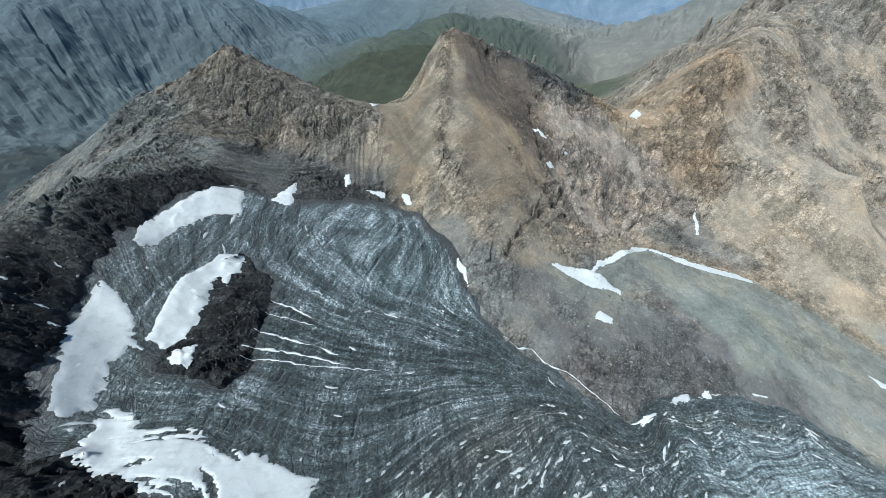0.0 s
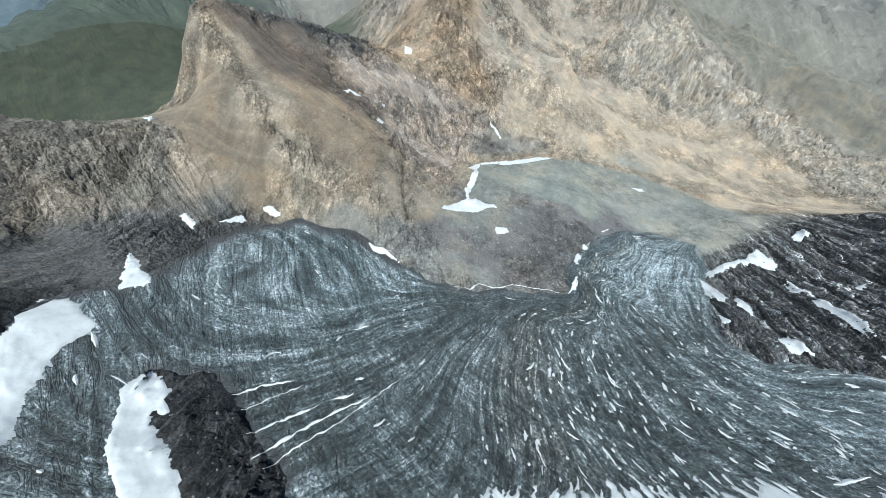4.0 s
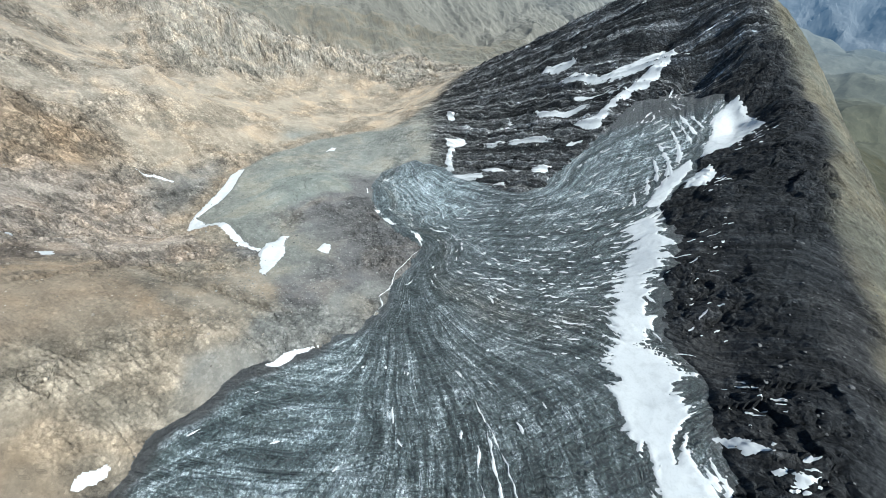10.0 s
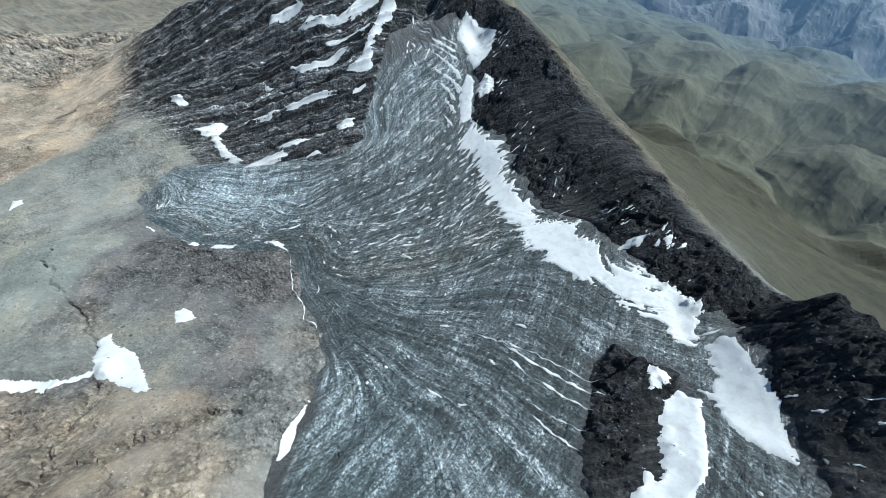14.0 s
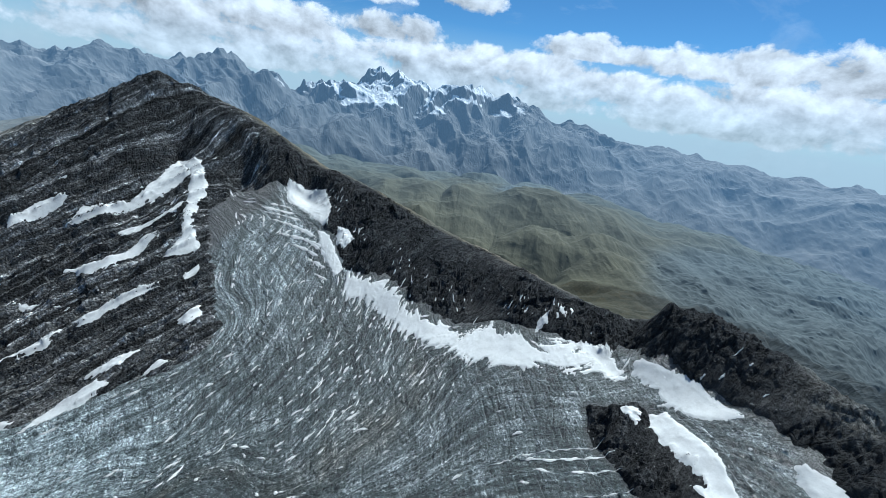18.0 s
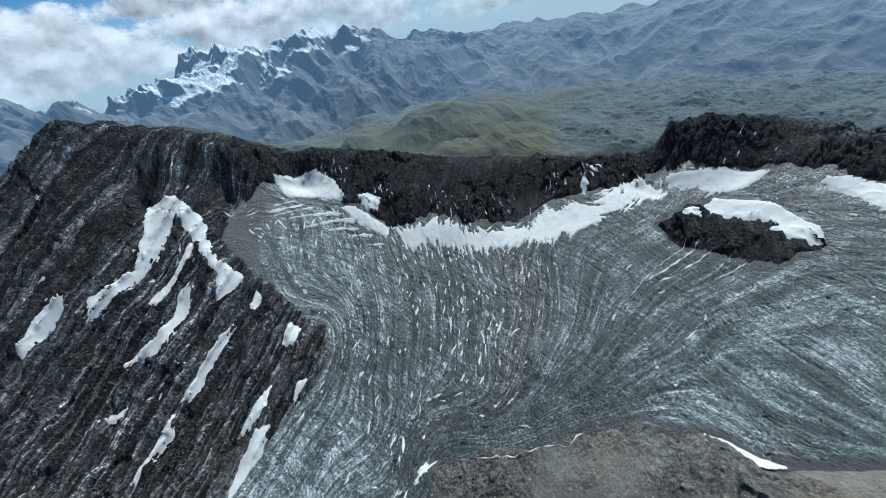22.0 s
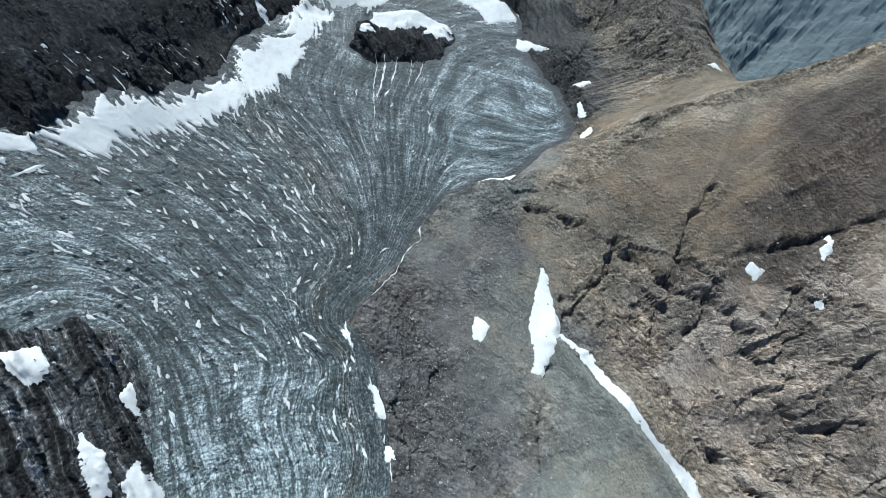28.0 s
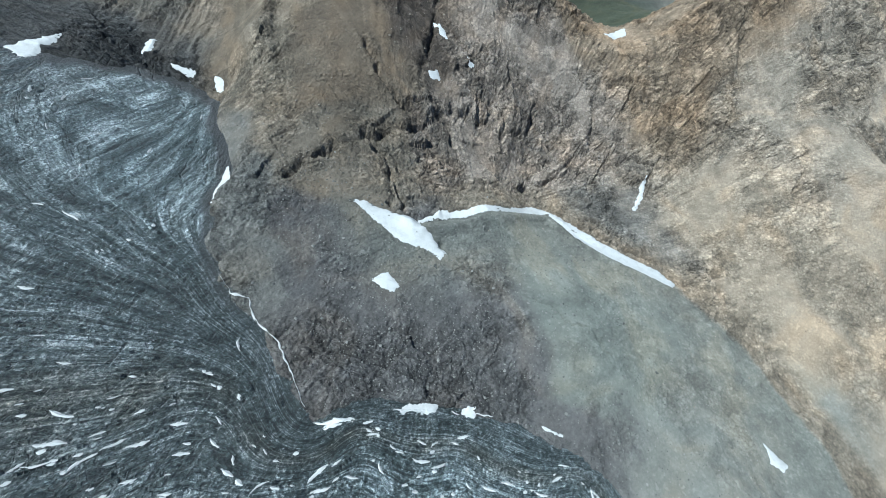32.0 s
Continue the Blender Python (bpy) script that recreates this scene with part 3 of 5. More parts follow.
CENTRE = (80.0, 170.0)
controls = [p for line in CRESTS.values() for p in dense(line, 22 if abs(line[0][0]) < 800 and abs(line[0][1]) < 1200 else 90)] + [p for line in LINES.values() for p in line]
controls += [(CENTRE[0] + 2700 * math.cos(radians(a)), CENTRE[1] + 2700 * math.sin(radians(a)), z) for a, z in RING]
controls += [(CENTRE[0] + 1700 * math.cos(radians(a)), CENTRE[1] + 1700 * math.sin(radians(a)), z) for a, z in ((75, -40), (90, 40), (105, -120), (130, -330), (160, -360), (200, -330), (230, -280), (260, -260), (290, -180))]
base_height = linear_surface(controls, 2.0)

# ---- noise, polygons and zones ----
grid_rng = np.random.default_rng(7)
LATTICE = grid_rng.random((256, 256)).astype(np.float32) * 2 * np.pi
LAT_X, LAT_Y = np.cos(LATTICE), np.sin(LATTICE)


def perlin(x, y):
    ix, iy = np.floor(x).astype(int), np.floor(y).astype(int)
    fx, fy = x - ix, y - iy
    u, v = fx * fx * fx * (fx * (fx * 6 - 15) + 10), fy * fy * fy * (fy * (fy * 6 - 15) + 10)

    def corner(a, b):
        i, j = (ix + a) & 255, (iy + b) & 255
        return LAT_X[i, j] * (fx - a) + LAT_Y[i, j] * (fy - b)
    return ((corner(0, 0) * (1 - u) + corner(1, 0) * u) * (1 - v) + (corner(0, 1) * (1 - u) + corner(1, 1) * u) * v) * 1.4


def fractal(x, y, size, octaves=4, gain=0.5, ridged=False, off=0.0):
    out, amp, total = 0, 1.0, 0
    for k in range(octaves):
        p = perlin(x / size * 2 ** k + off + 17.3 * k, y / size * 2 ** k + off * 1.7 + 5.1 * k)
        out, total = out + amp * ((0.5 - np.abs(p)) * 2 if ridged else p), total + amp
        amp *= gain
    return out / total


def inside(poly, x, y):
    """Signed distance to a polygon, positive inside."""
    p = np.array(poly, float)
    d, within = np.full(np.shape(x), 1e9), np.zeros(np.shape(x), bool)
    for (ax, ay), (bx, by) in zip(p, np.roll(p, -1, 0)):
        ex, ey = bx - ax, by - ay
        t = np.clip(((x - ax) * ex + (y - ay) * ey) / max(ex * ex + ey * ey, 1e-6), 0, 1)
        d = np.minimum(d, np.hypot(x - ax - t * ex, y - ay - t * ey))
        if abs(ey) > 1e-9:
            within ^= ((ay > y) != (by > y)) & (x < ex * (y - ay) / ey + ax)
    return np.where(within, d, -d)


def facets(x, y, size, seed=0):
    """Tilted facets of broken rock: each cell of a mosaic is a plane of its own. Height, a random tone for each cell, nearness to a joint."""
    gx, gy = x / size, y / size
    ix, iy = np.floor(gx).astype(int), np.floor(gy).astype(int)
    first, second, out, tone = np.full(x.shape, 9.0), np.full(x.shape, 9.0), np.zeros(x.shape), np.zeros(x.shape)
    for a in (-1, 0, 1):
        for b in (-1, 0, 1):
            i, j = (ix + a + seed) & 255, (iy + b + 3 * seed) & 255
            dx, dy = gx - (ix + a + 0.5 + 0.45 * LAT_X[i, j]), gy - (iy + b + 0.5 + 0.45 * LAT_Y[i, j])
            d = np.maximum(np.abs(dx), np.abs(dy)) + 0.3 * np.minimum(np.abs(dx), np.abs(dy))
            closer = d < first
            second = np.where(closer, first, np.minimum(second, d))
            out = np.where(closer, 0.55 * (LATTICE[j, i] / np.pi - 1) + 1.3 * (LAT_X[j, i] * dx + LAT_Y[j, i] * dy), out)
            tone = np.where(closer, LATTICE[j, i] / np.pi - 1, tone)
            first = np.where(closer, d, first)
    return out, tone, second - first


def crest_fields(lines, x, y):
    """How far along the nearest crest line a place lies, and how far from it."""
    best, along, run = np.full(x.shape, 1e9), np.zeros(x.shape), 0.0
    for line in lines:
        for (ax, ay, az), (bx, by, bz) in zip(line[:-1], line[1:]):
            ex, ey = bx - ax, by - ay
            size = max(math.hypot(ex, ey), 1e-6)
            t = ((x - ax) * ex + (y - ay) * ey) / size ** 2
            k = np.clip(t, 0, 1)
            d = np.hypot(x - ax - k * ex, y - ay - k * ey)
            nearer = d < best
            along, best = np.where(nearer, run + np.clip(t, -0.6, 1.6) * size, along), np.where(nearer, d, best)
            run += size
    return along, best


def smooth(a, b, v):
    t = np.clip((v - a) / (b - a), 0, 1)
    return t * t * (3 - 2 * t)


GLACIER_EDGE = [(398, 161), (331, 182), (255, 185), (205, 170), (174, 147), (146, 165), (123, 185), (100, 196), (80, 208), (62, 228), (48, 255), (44, 280), (36, 300),
                (16, 322), (-2, 347), (-25, 363), (-56, 364), (-84, 348), (-112, 325), (-135, 316), (-168, 320), (-196, 282), (-206, 225), (-204, 170), (-192, 130), (-180, 95), (-168, 76),
                (-150, 80), (-101, 56), (-61, 28), (-25, 24), (12, -6), (36, -32), (87, -54), (98, -85), (112, -104), (108, -128), (138, -166), (164, -176), (200, -172),
                (224, -170), (240, -125), (231, -85), (215, -40), (196, 0), (205, 25), (240, 41), (292, 59), (345, 73), (399, 104)]
ISLAND_EDGE = [(-140, 238), (-118, 222), (-111, 205), (-112, 185), (-109, 165), (-107, 146), (-114, 128), (-150, 134), (-148, 150), (-150, 180), (-150, 205), (-150, 225)]

# zone: colour, height of relief, weight of the beds, downhill fluting, blockiness, seeds on the plan
ZONES = {
    "brown_shale": ((0.2, 0.172, 0.137), 1.4, 0.0, 4.4, 2.2, [(-242, 460), (-150, 450), (-80, 460), (-190, 470), (-300, 490), (-60, 430), (-105, 430), (-200, 430), (-235, 395), (-205, 400)]),
    "dark_foot": ((0.1, 0.096, 0.089), 1.5, 0.15, 7.5, 2.4, [(-180, 375), (-115, 385), (-80, 382), (-150, 372), (-185, 345)]),
    "tan_scree": ((0.176, 0.139, 0.099), 0.8, 0.0, 1.6, 0.2, [(-30, 470), (-35, 440), (-5, 410), (-10, 500), (-40, 510)]),
    "rib_rock": ((0.255, 0.208, 0.153), 1.6, 0.0, 3.0, 1.6, [(14, 520), (14, 450), (20, 390), (-20, 545), (40, 345)]),
    "brown_face": ((0.118, 0.094, 0.074), 1.0, 0.0, 1.8, 1.0, [(70, 500), (110, 560), (50, 550), (130, 470)]),
    "brown_foot": ((0.18, 0.141, 0.101), 1.0, 0.0, 1.8, 0.5, [(80, 440), (55, 400), (85, 370), (110, 400)]),
    "crest_rock": ((0.098, 0.092, 0.083), 3.0, 0.1, 1.0, 4.8, [(100, 602), (150, 622), (200, 630), (170, 600), (240, 636)]),
    "foot_rock": ((0.205, 0.172, 0.132), 1.6, 0.0, 1.2, 1.3, [(108, 335), (75, 310), (135, 355), (140, 320), (51, 330), (100, 295)]),
    "ice_margin": ((0.165, 0.158, 0.142), 1.2, 0.0, 1.0, 1.8, [(59, 262), (80, 240), (100, 222), (58, 290), (40, 320)]),
    "pink_rock": ((0.29, 0.238, 0.192), 1.6, 0.0, 1.6, 3.3, [(200, 470), (240, 560), (300, 520), (250, 440), (210, 420), (200, 540), (300, 450), (180, 400)]),
    "orange_rock": ((0.265, 0.2, 0.138), 3.0, 0.0, 6.0, 3.4, [(335, 600), (400, 620), (290, 610), (440, 640), (420, 560)]),
    "pale_slope": ((0.28, 0.233, 0.18), 4.0, 0.0, 5.0, 2.7, [(470, 560), (560, 600), (700, 600), (900, 700), (560, 520), (650, 700)]),
    "tan_valley": ((0.288, 0.235, 0.175), 1.4, 0.0, 1.8, 1.4, [(600, 400), (800, 300), (900, 200), (700, 100), (520, 400), (470, 440), (640, 180)]),
    "twin_rock": ((0.3, 0.258, 0.208), 9.0, 0.0, 15.0, 10.0, [(815, 1085), (950, 1000), (1080, 700), (880, 1060), (760, 980), (1100, 850)]),
    "pale_ledge": ((0.36, 0.312, 0.25), 5.0, 0.0, 10.0, 8.0, [(1040, 450), (1055, 300), (1050, 180), (1050, 40)]),
    "moraine": ((0.118, 0.111, 0.106), 2.2, 0.0, 1.2, 2.1, [(200, 200), (240, 240), (180, 265), (220, 280), (150, 230), (110, 270), (280, 210), (128, 226), (165, 190), (250, 205), (300, 215), (235, 300), (340, 205)]),
    "green_grey": ((0.168, 0.172, 0.15), 0.9, 0.0, 1.4, 0.6, [(300, 320), (330, 270), (270, 340), (340, 230), (370, 310), (380, 260)]),
    "grey": ((0.18, 0.177, 0.155), 1.2, 0.0, 0.8, 1.0, [(440, 240), (480, 180), (430, 190), (450, 120), (520, 250)]),
    "dark_peak": ((0.115, 0.114, 0.11), 1.8, 1.0, 0.6, 1.9, [(370, -50), (300, -100), (450, -50), (330, -200), (560, -100), (420, 10), (270, -40), (310, -240), (240, -180)]),
    "dark_wall": ((0.042, 0.042, 0.042), 3.0, 0.3, 1.5, 3.4, [(0, -80), (-100, 10), (80, -130), (-50, -40), (-160, 50), (140, -180), (-130, 180)]),
    "west_wall": ((0.045, 0.045, 0.045), 2.4, 0.15, 2.6, 2.7, [(-222, 150), (-200, 120), (-222, 245), (-190, 285), (-208, 200), (-228, 100)]),
    "shoulder": ((0.2, 0.195, 0.175), 3.0, 0.0, 3.5, 4.0, [(-400, 450), (-350, 480), (-310, 420), (-470, 460), (-280, 385), (-246, 340), (-255, 318), (-246, 296), (-252, 255), (-258, 215), (-262, 165), (-228, 345)]),
    "dark_gully": ((0.17, 0.155, 0.135), 2.0, 0.1, 1.0, 3.5, [(345, 404), (381, 399), (415, 393), (318, 407)]),
    "grey_scree": ((0.25, 0.242, 0.215), 2.0, 0.0, 2.0, 0.3, [(60, -300), (-80, -180), (-200, 0), (-280, 120), (-320, 260), (180, -340), (350, -420), (560, -260)]),
    "meadow": ((0.069, 0.065, 0.038), 4.0, 0.0, 1.0, 0.0, [(0, -760), (-270, -1050), (200, -620), (-500, -800), (-500, -1500), (300, -1200), (-120, -420), (-500, -200), (600, -900), (-500, -1850), (-900, -1650), (-200, -1900), (0, -2400), (-700, -2200), (-1250, -1600), (-900, -1250), (-1500, -1900)]),
    "green_slope": ((0.05, 0.056, 0.037), 3.0, 0.0, 0.4, 0.0, [(0, 900), (-120, 640), (150, 760), (80, 1700), (-200, 1300), (400, 1300), (-500, 800)]),
    "blue_slope": ((0.07, 0.083, 0.084), 14.0, 0.0, 8.0, 0.0, [(-900, 900), (-1500, 600), (-1200, 1500), (-1200, 0), (-1500, -800), (-600, 2000), (-1000, -2000), (-2400, 0), (-2400, 2000)]),
    "grey_ridge": ((0.15, 0.136, 0.108), 5.0, 0.0, 12.0, 0.0, [(1800, 420), (2160, 0), (2300, -300), (1500, 0), (1500, 500), (1200, -300), (1000, -500), (1600, -800), (1300, 800), (1264, 2141), (1464, 2007), (1000, 2237), (1050, 1750), (1250, 1500)]),
}


def zone_fields(x, y):
    wx, wy = x + 22 * fractal(x, y, 60, 4, off=3.0), y + 22 * fractal(x, y, 60, 4, off=9.0)
    total, out = np.full(x.shape, 1e-30), np.zeros((7, *x.shape))
    for colour, relief, beds, flute, block, seeds in ZONES.values():
        w = sum(1.0 / ((wx - sx) ** 2 + (wy - sy) ** 2 + 150.0) ** 3.4 for sx, sy in seeds)
        total += w
        for k, v in enumerate((*colour, relief, beds, flute, block)):
            out[k] += w * v
    return out / total


def far_relief(x, y):
    """Hills and gullied slopes of the surrounding valleys, growing away from the cirque."""
    away, turn = np.hypot(x - CENTRE[0], y - CENTRE[1]), np.degrees(np.arctan2(y - CENTRE[1], x - CENTRE[0])) % 360
    south = smooth(205, 235, turn) * smooth(330, 300, turn)
    wx, wy = x + 60 * fractal(x, y, 260, 3, off=71), y + 60 * fractal(x, y, 260, 3, off=73)
    calm = 1 - 0.65 * smooth(50, 75, turn) * smooth(125, 100, turn)
    gullied = calm * 75 * fractal(wx, wy, 430, 7, 0.5, True, 13.0) + calm * 13 * fractal(wx, wy, 100, 6, 0.58, True, 19.0)
    rounded = 75 * (np.abs(fractal(wx, wy, 560, 2, 0.4, off=75)) - 0.2) * 2 + 52 * fractal(wx, wy, 480, 6, 0.42, True, 17.0)
    return smooth(760, 1500, away) * (gullied * (1 - south) + rounded * south)


def axis(spans):
    """Grid lines: from each (start, spacing) to the next, gliding from one spacing to the other."""
    out, p = [], spans[0][0]
    for (a, s), (b, q) in zip(spans[:-1], spans[1:]):
        while p < b:
            out.append(p)
            p += s + (q - s) * min(1, max(0, (p - a) / (b - a)))
    return np.array(out)


STEP = 1.4
XS = axis([(-1460, 16), (-900, 14), (-420, 3.6), (-270, STEP), (470, STEP), (560, 2.8), (820, 3.2), (1150, 5.0), (1350, 14), (1620, 16)])
YS = axis([(-1370, 16), (-900, 14), (-360, 3.6), (-250, STEP), (660, STEP), (740, 3.2), (1130, 4.6), (1350, 14), (1710, 16)])
GX, GY = np.meshgrid(XS, YS)
BASE = base_height(GX, GY)
TINT = zone_fields(GX, GY)
# pale scree on the outer side of the southern crest
BEYOND = np.full(GX.shape, -1.0)
nearest = np.full(GX.shape, 1e9)
for (ax, ay, _), (bx, by, _) in zip((CRESTS["dark_peak"][8:] + CRESTS["south_crest"][1:])[:-1], (CRESTS["dark_peak"][8:] + CRESTS["south_crest"][1:])[1:]):
    ex, ey = bx - ax, by - ay
    k = np.clip(((GX - ax) * ex + (GY - ay) * ey) / (ex * ex + ey * ey), 0, 1)
    d = np.hypot(GX - ax - k * ex, GY - ay - k * ey)
    BEYOND = np.where(d < nearest, np.sign(ex * (GY - ay) - ey * (GX - ax)) * d, BEYOND)
    nearest = np.minimum(nearest, d)
BEYOND = smooth(13, 34, BEYOND + 9 * fractal(GX, GY, 30, 3, off=17)) * smooth(420, 300, GX) * smooth(420, 260, nearest) * smooth(-230, -150, GX)
for k, v in enumerate((0.145, 0.132, 0.096, 2.0, 0.0, 4.0, 0.6)):
    TINT[k] += (v - TINT[k]) * BEYOND
# outcrops stand out of smooth scree
TINT[6] *= np.where(TINT[4] > 0.3, 1.0, 0.3 + 1.0 * smooth(-0.2, 0.2, fractal(GX, GY, 90, 4, 0.6, off=15)))
spine_d = crest_fields([CRESTS["rib"][:5], CRESTS["saddle_rib"][:3]], GX, GY)[1]
SPINE = np.exp(-((spine_d + 3 * fractal(GX, GY, 20, 3, off=97)) / 8.0) ** 2)
TINT[6] += 2.2 * SPINE
TINT[:3] *= 1 + 0.25 * SPINE
CLEFTS = [[(85, 292), (101, 315), (115, 342), (135, 366), (159, 391), (183, 436)], [(137, 530), (140, 503), (145, 459), (151, 429), (153, 412)], [(100, 422), (116, 407), (141, 401), (157, 401)],
          [(135, 350), (151, 344), (163, 313)], [(300, 555), (327, 530), (334, 493), (324, 425)], [(174, 314), (144, 352), (125, 358)], [(279, 430), (264, 464), (259, 490)], [(202, 393), (182, 417), (200, 445)],
          [(240, 440), (228, 470), (226, 505)], [(270, 420), (300, 445), (318, 470)], [(300, 412), (330, 399), (372, 388), (410, 384)]]
cleft_d = crest_fields([[(x, y, 0) for x, y in line] for line in CLEFTS], GX + 8 * fractal(GX, GY, 18, 4, 0.6, off=111), GY + 8 * fractal(GX, GY, 18, 4, 0.6, off=113))[1]
TINT[6] += 1.2 * np.exp(-(cleft_d / 8.0) ** 2)
# the moraine: dark beside the ice, grey-green towards the snow-filled gully that bounds it, tan slopes beyond
MORAINE_EDGE = [(110, 296), (138, 304), (188, 312), (222, 337), (245, 353), (274, 383), (298, 399), (331, 380), (366, 368), (400, 366), (435, 362), (500, 320), (560, 250), (585, 170), (520, 70), (420, 90), (250, 120), (150, 180)]
IN_MORAINE = inside(MORAINE_EDGE, GX, GY) + 4 * fractal(GX, GY, 26, 4, 0.6, off=141)
rim_d = crest_fields([[(x, y, 0) for x, y in MORAINE_EDGE[2:14]]], GX, GY)[1]
beside = smooth(-1, 5, IN_MORAINE) * smooth(95, 25, rim_d + 25 * fractal(GX, GY, 70, 4, 0.6, off=143)) * 0.85
outside = smooth(1, -4, IN_MORAINE) * smooth(42, 18, rim_d) * smooth(190, 215, GX) * smooth(-40, 20, GY - 150) * 0.8
for k, (v, w) in enumerate(zip((0.158, 0.156, 0.135, 1.0, 0.0, 1.4, 0.7), (0.262, 0.21, 0.154, 1.4, 0.0, 1.8, 1.8))):
    TINT[k] += (v - TINT[k]) * beside
    TINT[k] += (w - TINT[k]) * outside
slope_y, slope_x = np.gradient(BASE, YS, XS)
STEEP = np.hypot(slope_x, slope_y)
ICE_IN = inside(GLACIER_EDGE, GX, GY) + 5 * fractal(GX, GY, 26, 3, off=40)
ISLAND_IN = inside(ISLAND_EDGE, GX, GY) + 9 * fractal(GX, GY, 24, 4, 0.6, off=44)
ICE_IN = np.minimum(ICE_IN, -ISLAND_IN)
on_ice = smooth(-2, 8, ICE_IN)

# relief: flutes downhill from the crests, blocks and cracks, ledges along the beds, hummocks
FALL_S, FALL_D = crest_fields([CRESTS[k] for k in ("west_shoulder", "first_peak", "second_peak", "saddle", "twin_flank", "twin_top", "pale_ledge", "dark_peak", "south_crest", "wall_top", "grey_ridge")], GX, GY)
wobble = 9 * fractal(GX, GY, 70, 3, off=90)
flute = fractal(FALL_S + 0.6 * wobble, 0.14 * FALL_D, 17, 4, 0.6, True, 4.0) - 0.35
jag = fractal(FALL_S, 0.4 * FALL_D, 24, 4, 0.65, False, 6.0) * np.exp(-(FALL_D / 13.0) ** 2)
flute *= smooth(0, 14, FALL_D) * (1 - 0.7 * smooth(90, 220, FALL_D)) * np.clip(STEEP * 1.8, 0.1, 1)
lump = fractal(GX, GY, 60, 6, 0.55, False, 8.0)
bed_at = 0.84 * GY - 0.545 * GX + 0.06 * BASE + 7 * fractal(GX, GY, 110, 3, off=21) + 2.3 * fractal(GX, GY, 34, 4, 0.55, off=23)
saw = lambda v: np.minimum((v % 1.0) * 1.25, (1 - v % 1.0) * 5)
ledge = 5.6 * saw(bed_at / 12.5) * (0.25 + smooth(-0.35, 0.3, fractal(GX, GY, 40, 3, off=25))) + 2.4 * saw(bed_at / 5.3) * (0.2 + smooth(-0.25, 0.25, fractal(GX, GY, 20, 2, off=27))) + 0.9 * saw(bed_at / 3.1 + 0.4) - 3.0
bent_x, bent_y = GX + 1.1 * wobble, GY + 5 * fractal(GX, GY, 45, 2, off=93)
turned_x, turned_y = 0.83 * bent_x + 0.55 * bent_y, 1.5 * (0.83 * bent_y - 0.55 * bent_x)
large, large_tone, large_joint = facets(turned_x, turned_y, 27.0, 1)
small, small_tone, small_joint = facets(turned_x, turned_y, 11.5, 5)
spacing = np.maximum(*np.meshgrid(np.gradient(XS), np.gradient(YS)))
close = smooth(3.6, 1.5, spacing)
chips, chip_tone, _ = facets(GX, GY, 6.0, 9)
chips, chip_tone, crumbs = chips * close, chip_tone * close, close * facets(GX + 2 * wobble, GY, 3.4, 15)[0]
blocks = 0.22 * np.clip(TINT[6] - 3, 0, 9) * facets(turned_x, turned_y, 85.0, 3)[0] + 1.0 * large + 0.42 * small + 0.18 * chips
JOINT = np.maximum(smooth(0.07, 0.02, large_joint), 0.7 * smooth(0.14, 0.04, small_joint)) * smooth(1.4, 3.6, TINT[6])
SLAB = 0.3 * large_tone + 0.35 * small_tone + 0.35 * chip_tone
ribs = fractal(FALL_S + wobble, 0.4 * FALL_D + wobble, 46, 5, 0.5, True, 34.0) - 0.3
far = np.hypot(GX - CENTRE[0], GY - CENTRE[1])
RELIEF = TINT[3] * lump + TINT[5] * flute + TINT[4] * ledge * np.clip(STEEP * 2, 0.1, 1) + TINT[6] * (0.85 * blocks + 1.7 * ribs * (1 - TINT[4])) * np.clip(0.4 + STEEP, 0, 1) + (0.8 + 1.1 * TINT[6]) * 1.1 * jag
RELIEF += (0.1 + 0.32 * np.clip(TINT[6], 0, 3)) * (0.9 * close * fractal(GX, GY, 8, 3, 0.7, False, 77.0) + 0.55 * crumbs + 0.5 * chips)
# deep joints and gullies in the rock under the second peak, and the small stream bed on the moraine
STREAM_BED = [[(207, 300), (223, 293), (234, 291), (257, 281), (278, 281), (305, 280), (321, 269), (344, 269), (353, 259), (380, 250)]]
bed_d = crest_fields([[(x, y, 0) for x, y in line] for line in STREAM_BED], GX + 7 * fractal(GX, GY, 16, 3, 0.6, off=111), GY + 7 * fractal(GX, GY, 16, 3, 0.6, off=113))[1]
RELIEF += 4.5 * np.exp(-((rim_d - 11) / 6.0) ** 2) * smooth(0, 5, IN_MORAINE) * smooth(520, 420, GX)
for d, deep, wide in ((cleft_d, 6.5, 2.4), (bed_d, 3.2, 1.5)):
    RELIEF -= deep * np.exp(-(d / wide) ** 2) * (0.35 + smooth(-0.3, 0.3, fractal(GX, GY, 20, 2, off=115)))
RELIEF += 4.0 * SPINE * (1 + 1.2 * fractal(GX, GY, 14, 3, 0.6, off=99))
RELIEF -= 0.7 * JOINT * np.clip(TINT[6] - 0.8, 0, 2) * (1 - TINT[4])
RELIEF = RELIEF * (1 - smooth(1240, 1420, far)) + far_relief(GX, GY)
tower_s, tower_d = crest_fields([[(812, 1088, 0), (850, 1080, 0), (890, 1056, 0)]], GX, GY)
RELIEF += smooth(52, 26, tower_d + 14 * fractal(GX, GY, 40, 3, off=55)) * (56 + 34 * fractal(tower_s, tower_d, 24, 4, 0.6, off=57)) + 30 * smooth(120, 60, tower_d)
GROUND_Z = BASE + RELIEF * (1 - on_ice) - 6.0 * on_ice
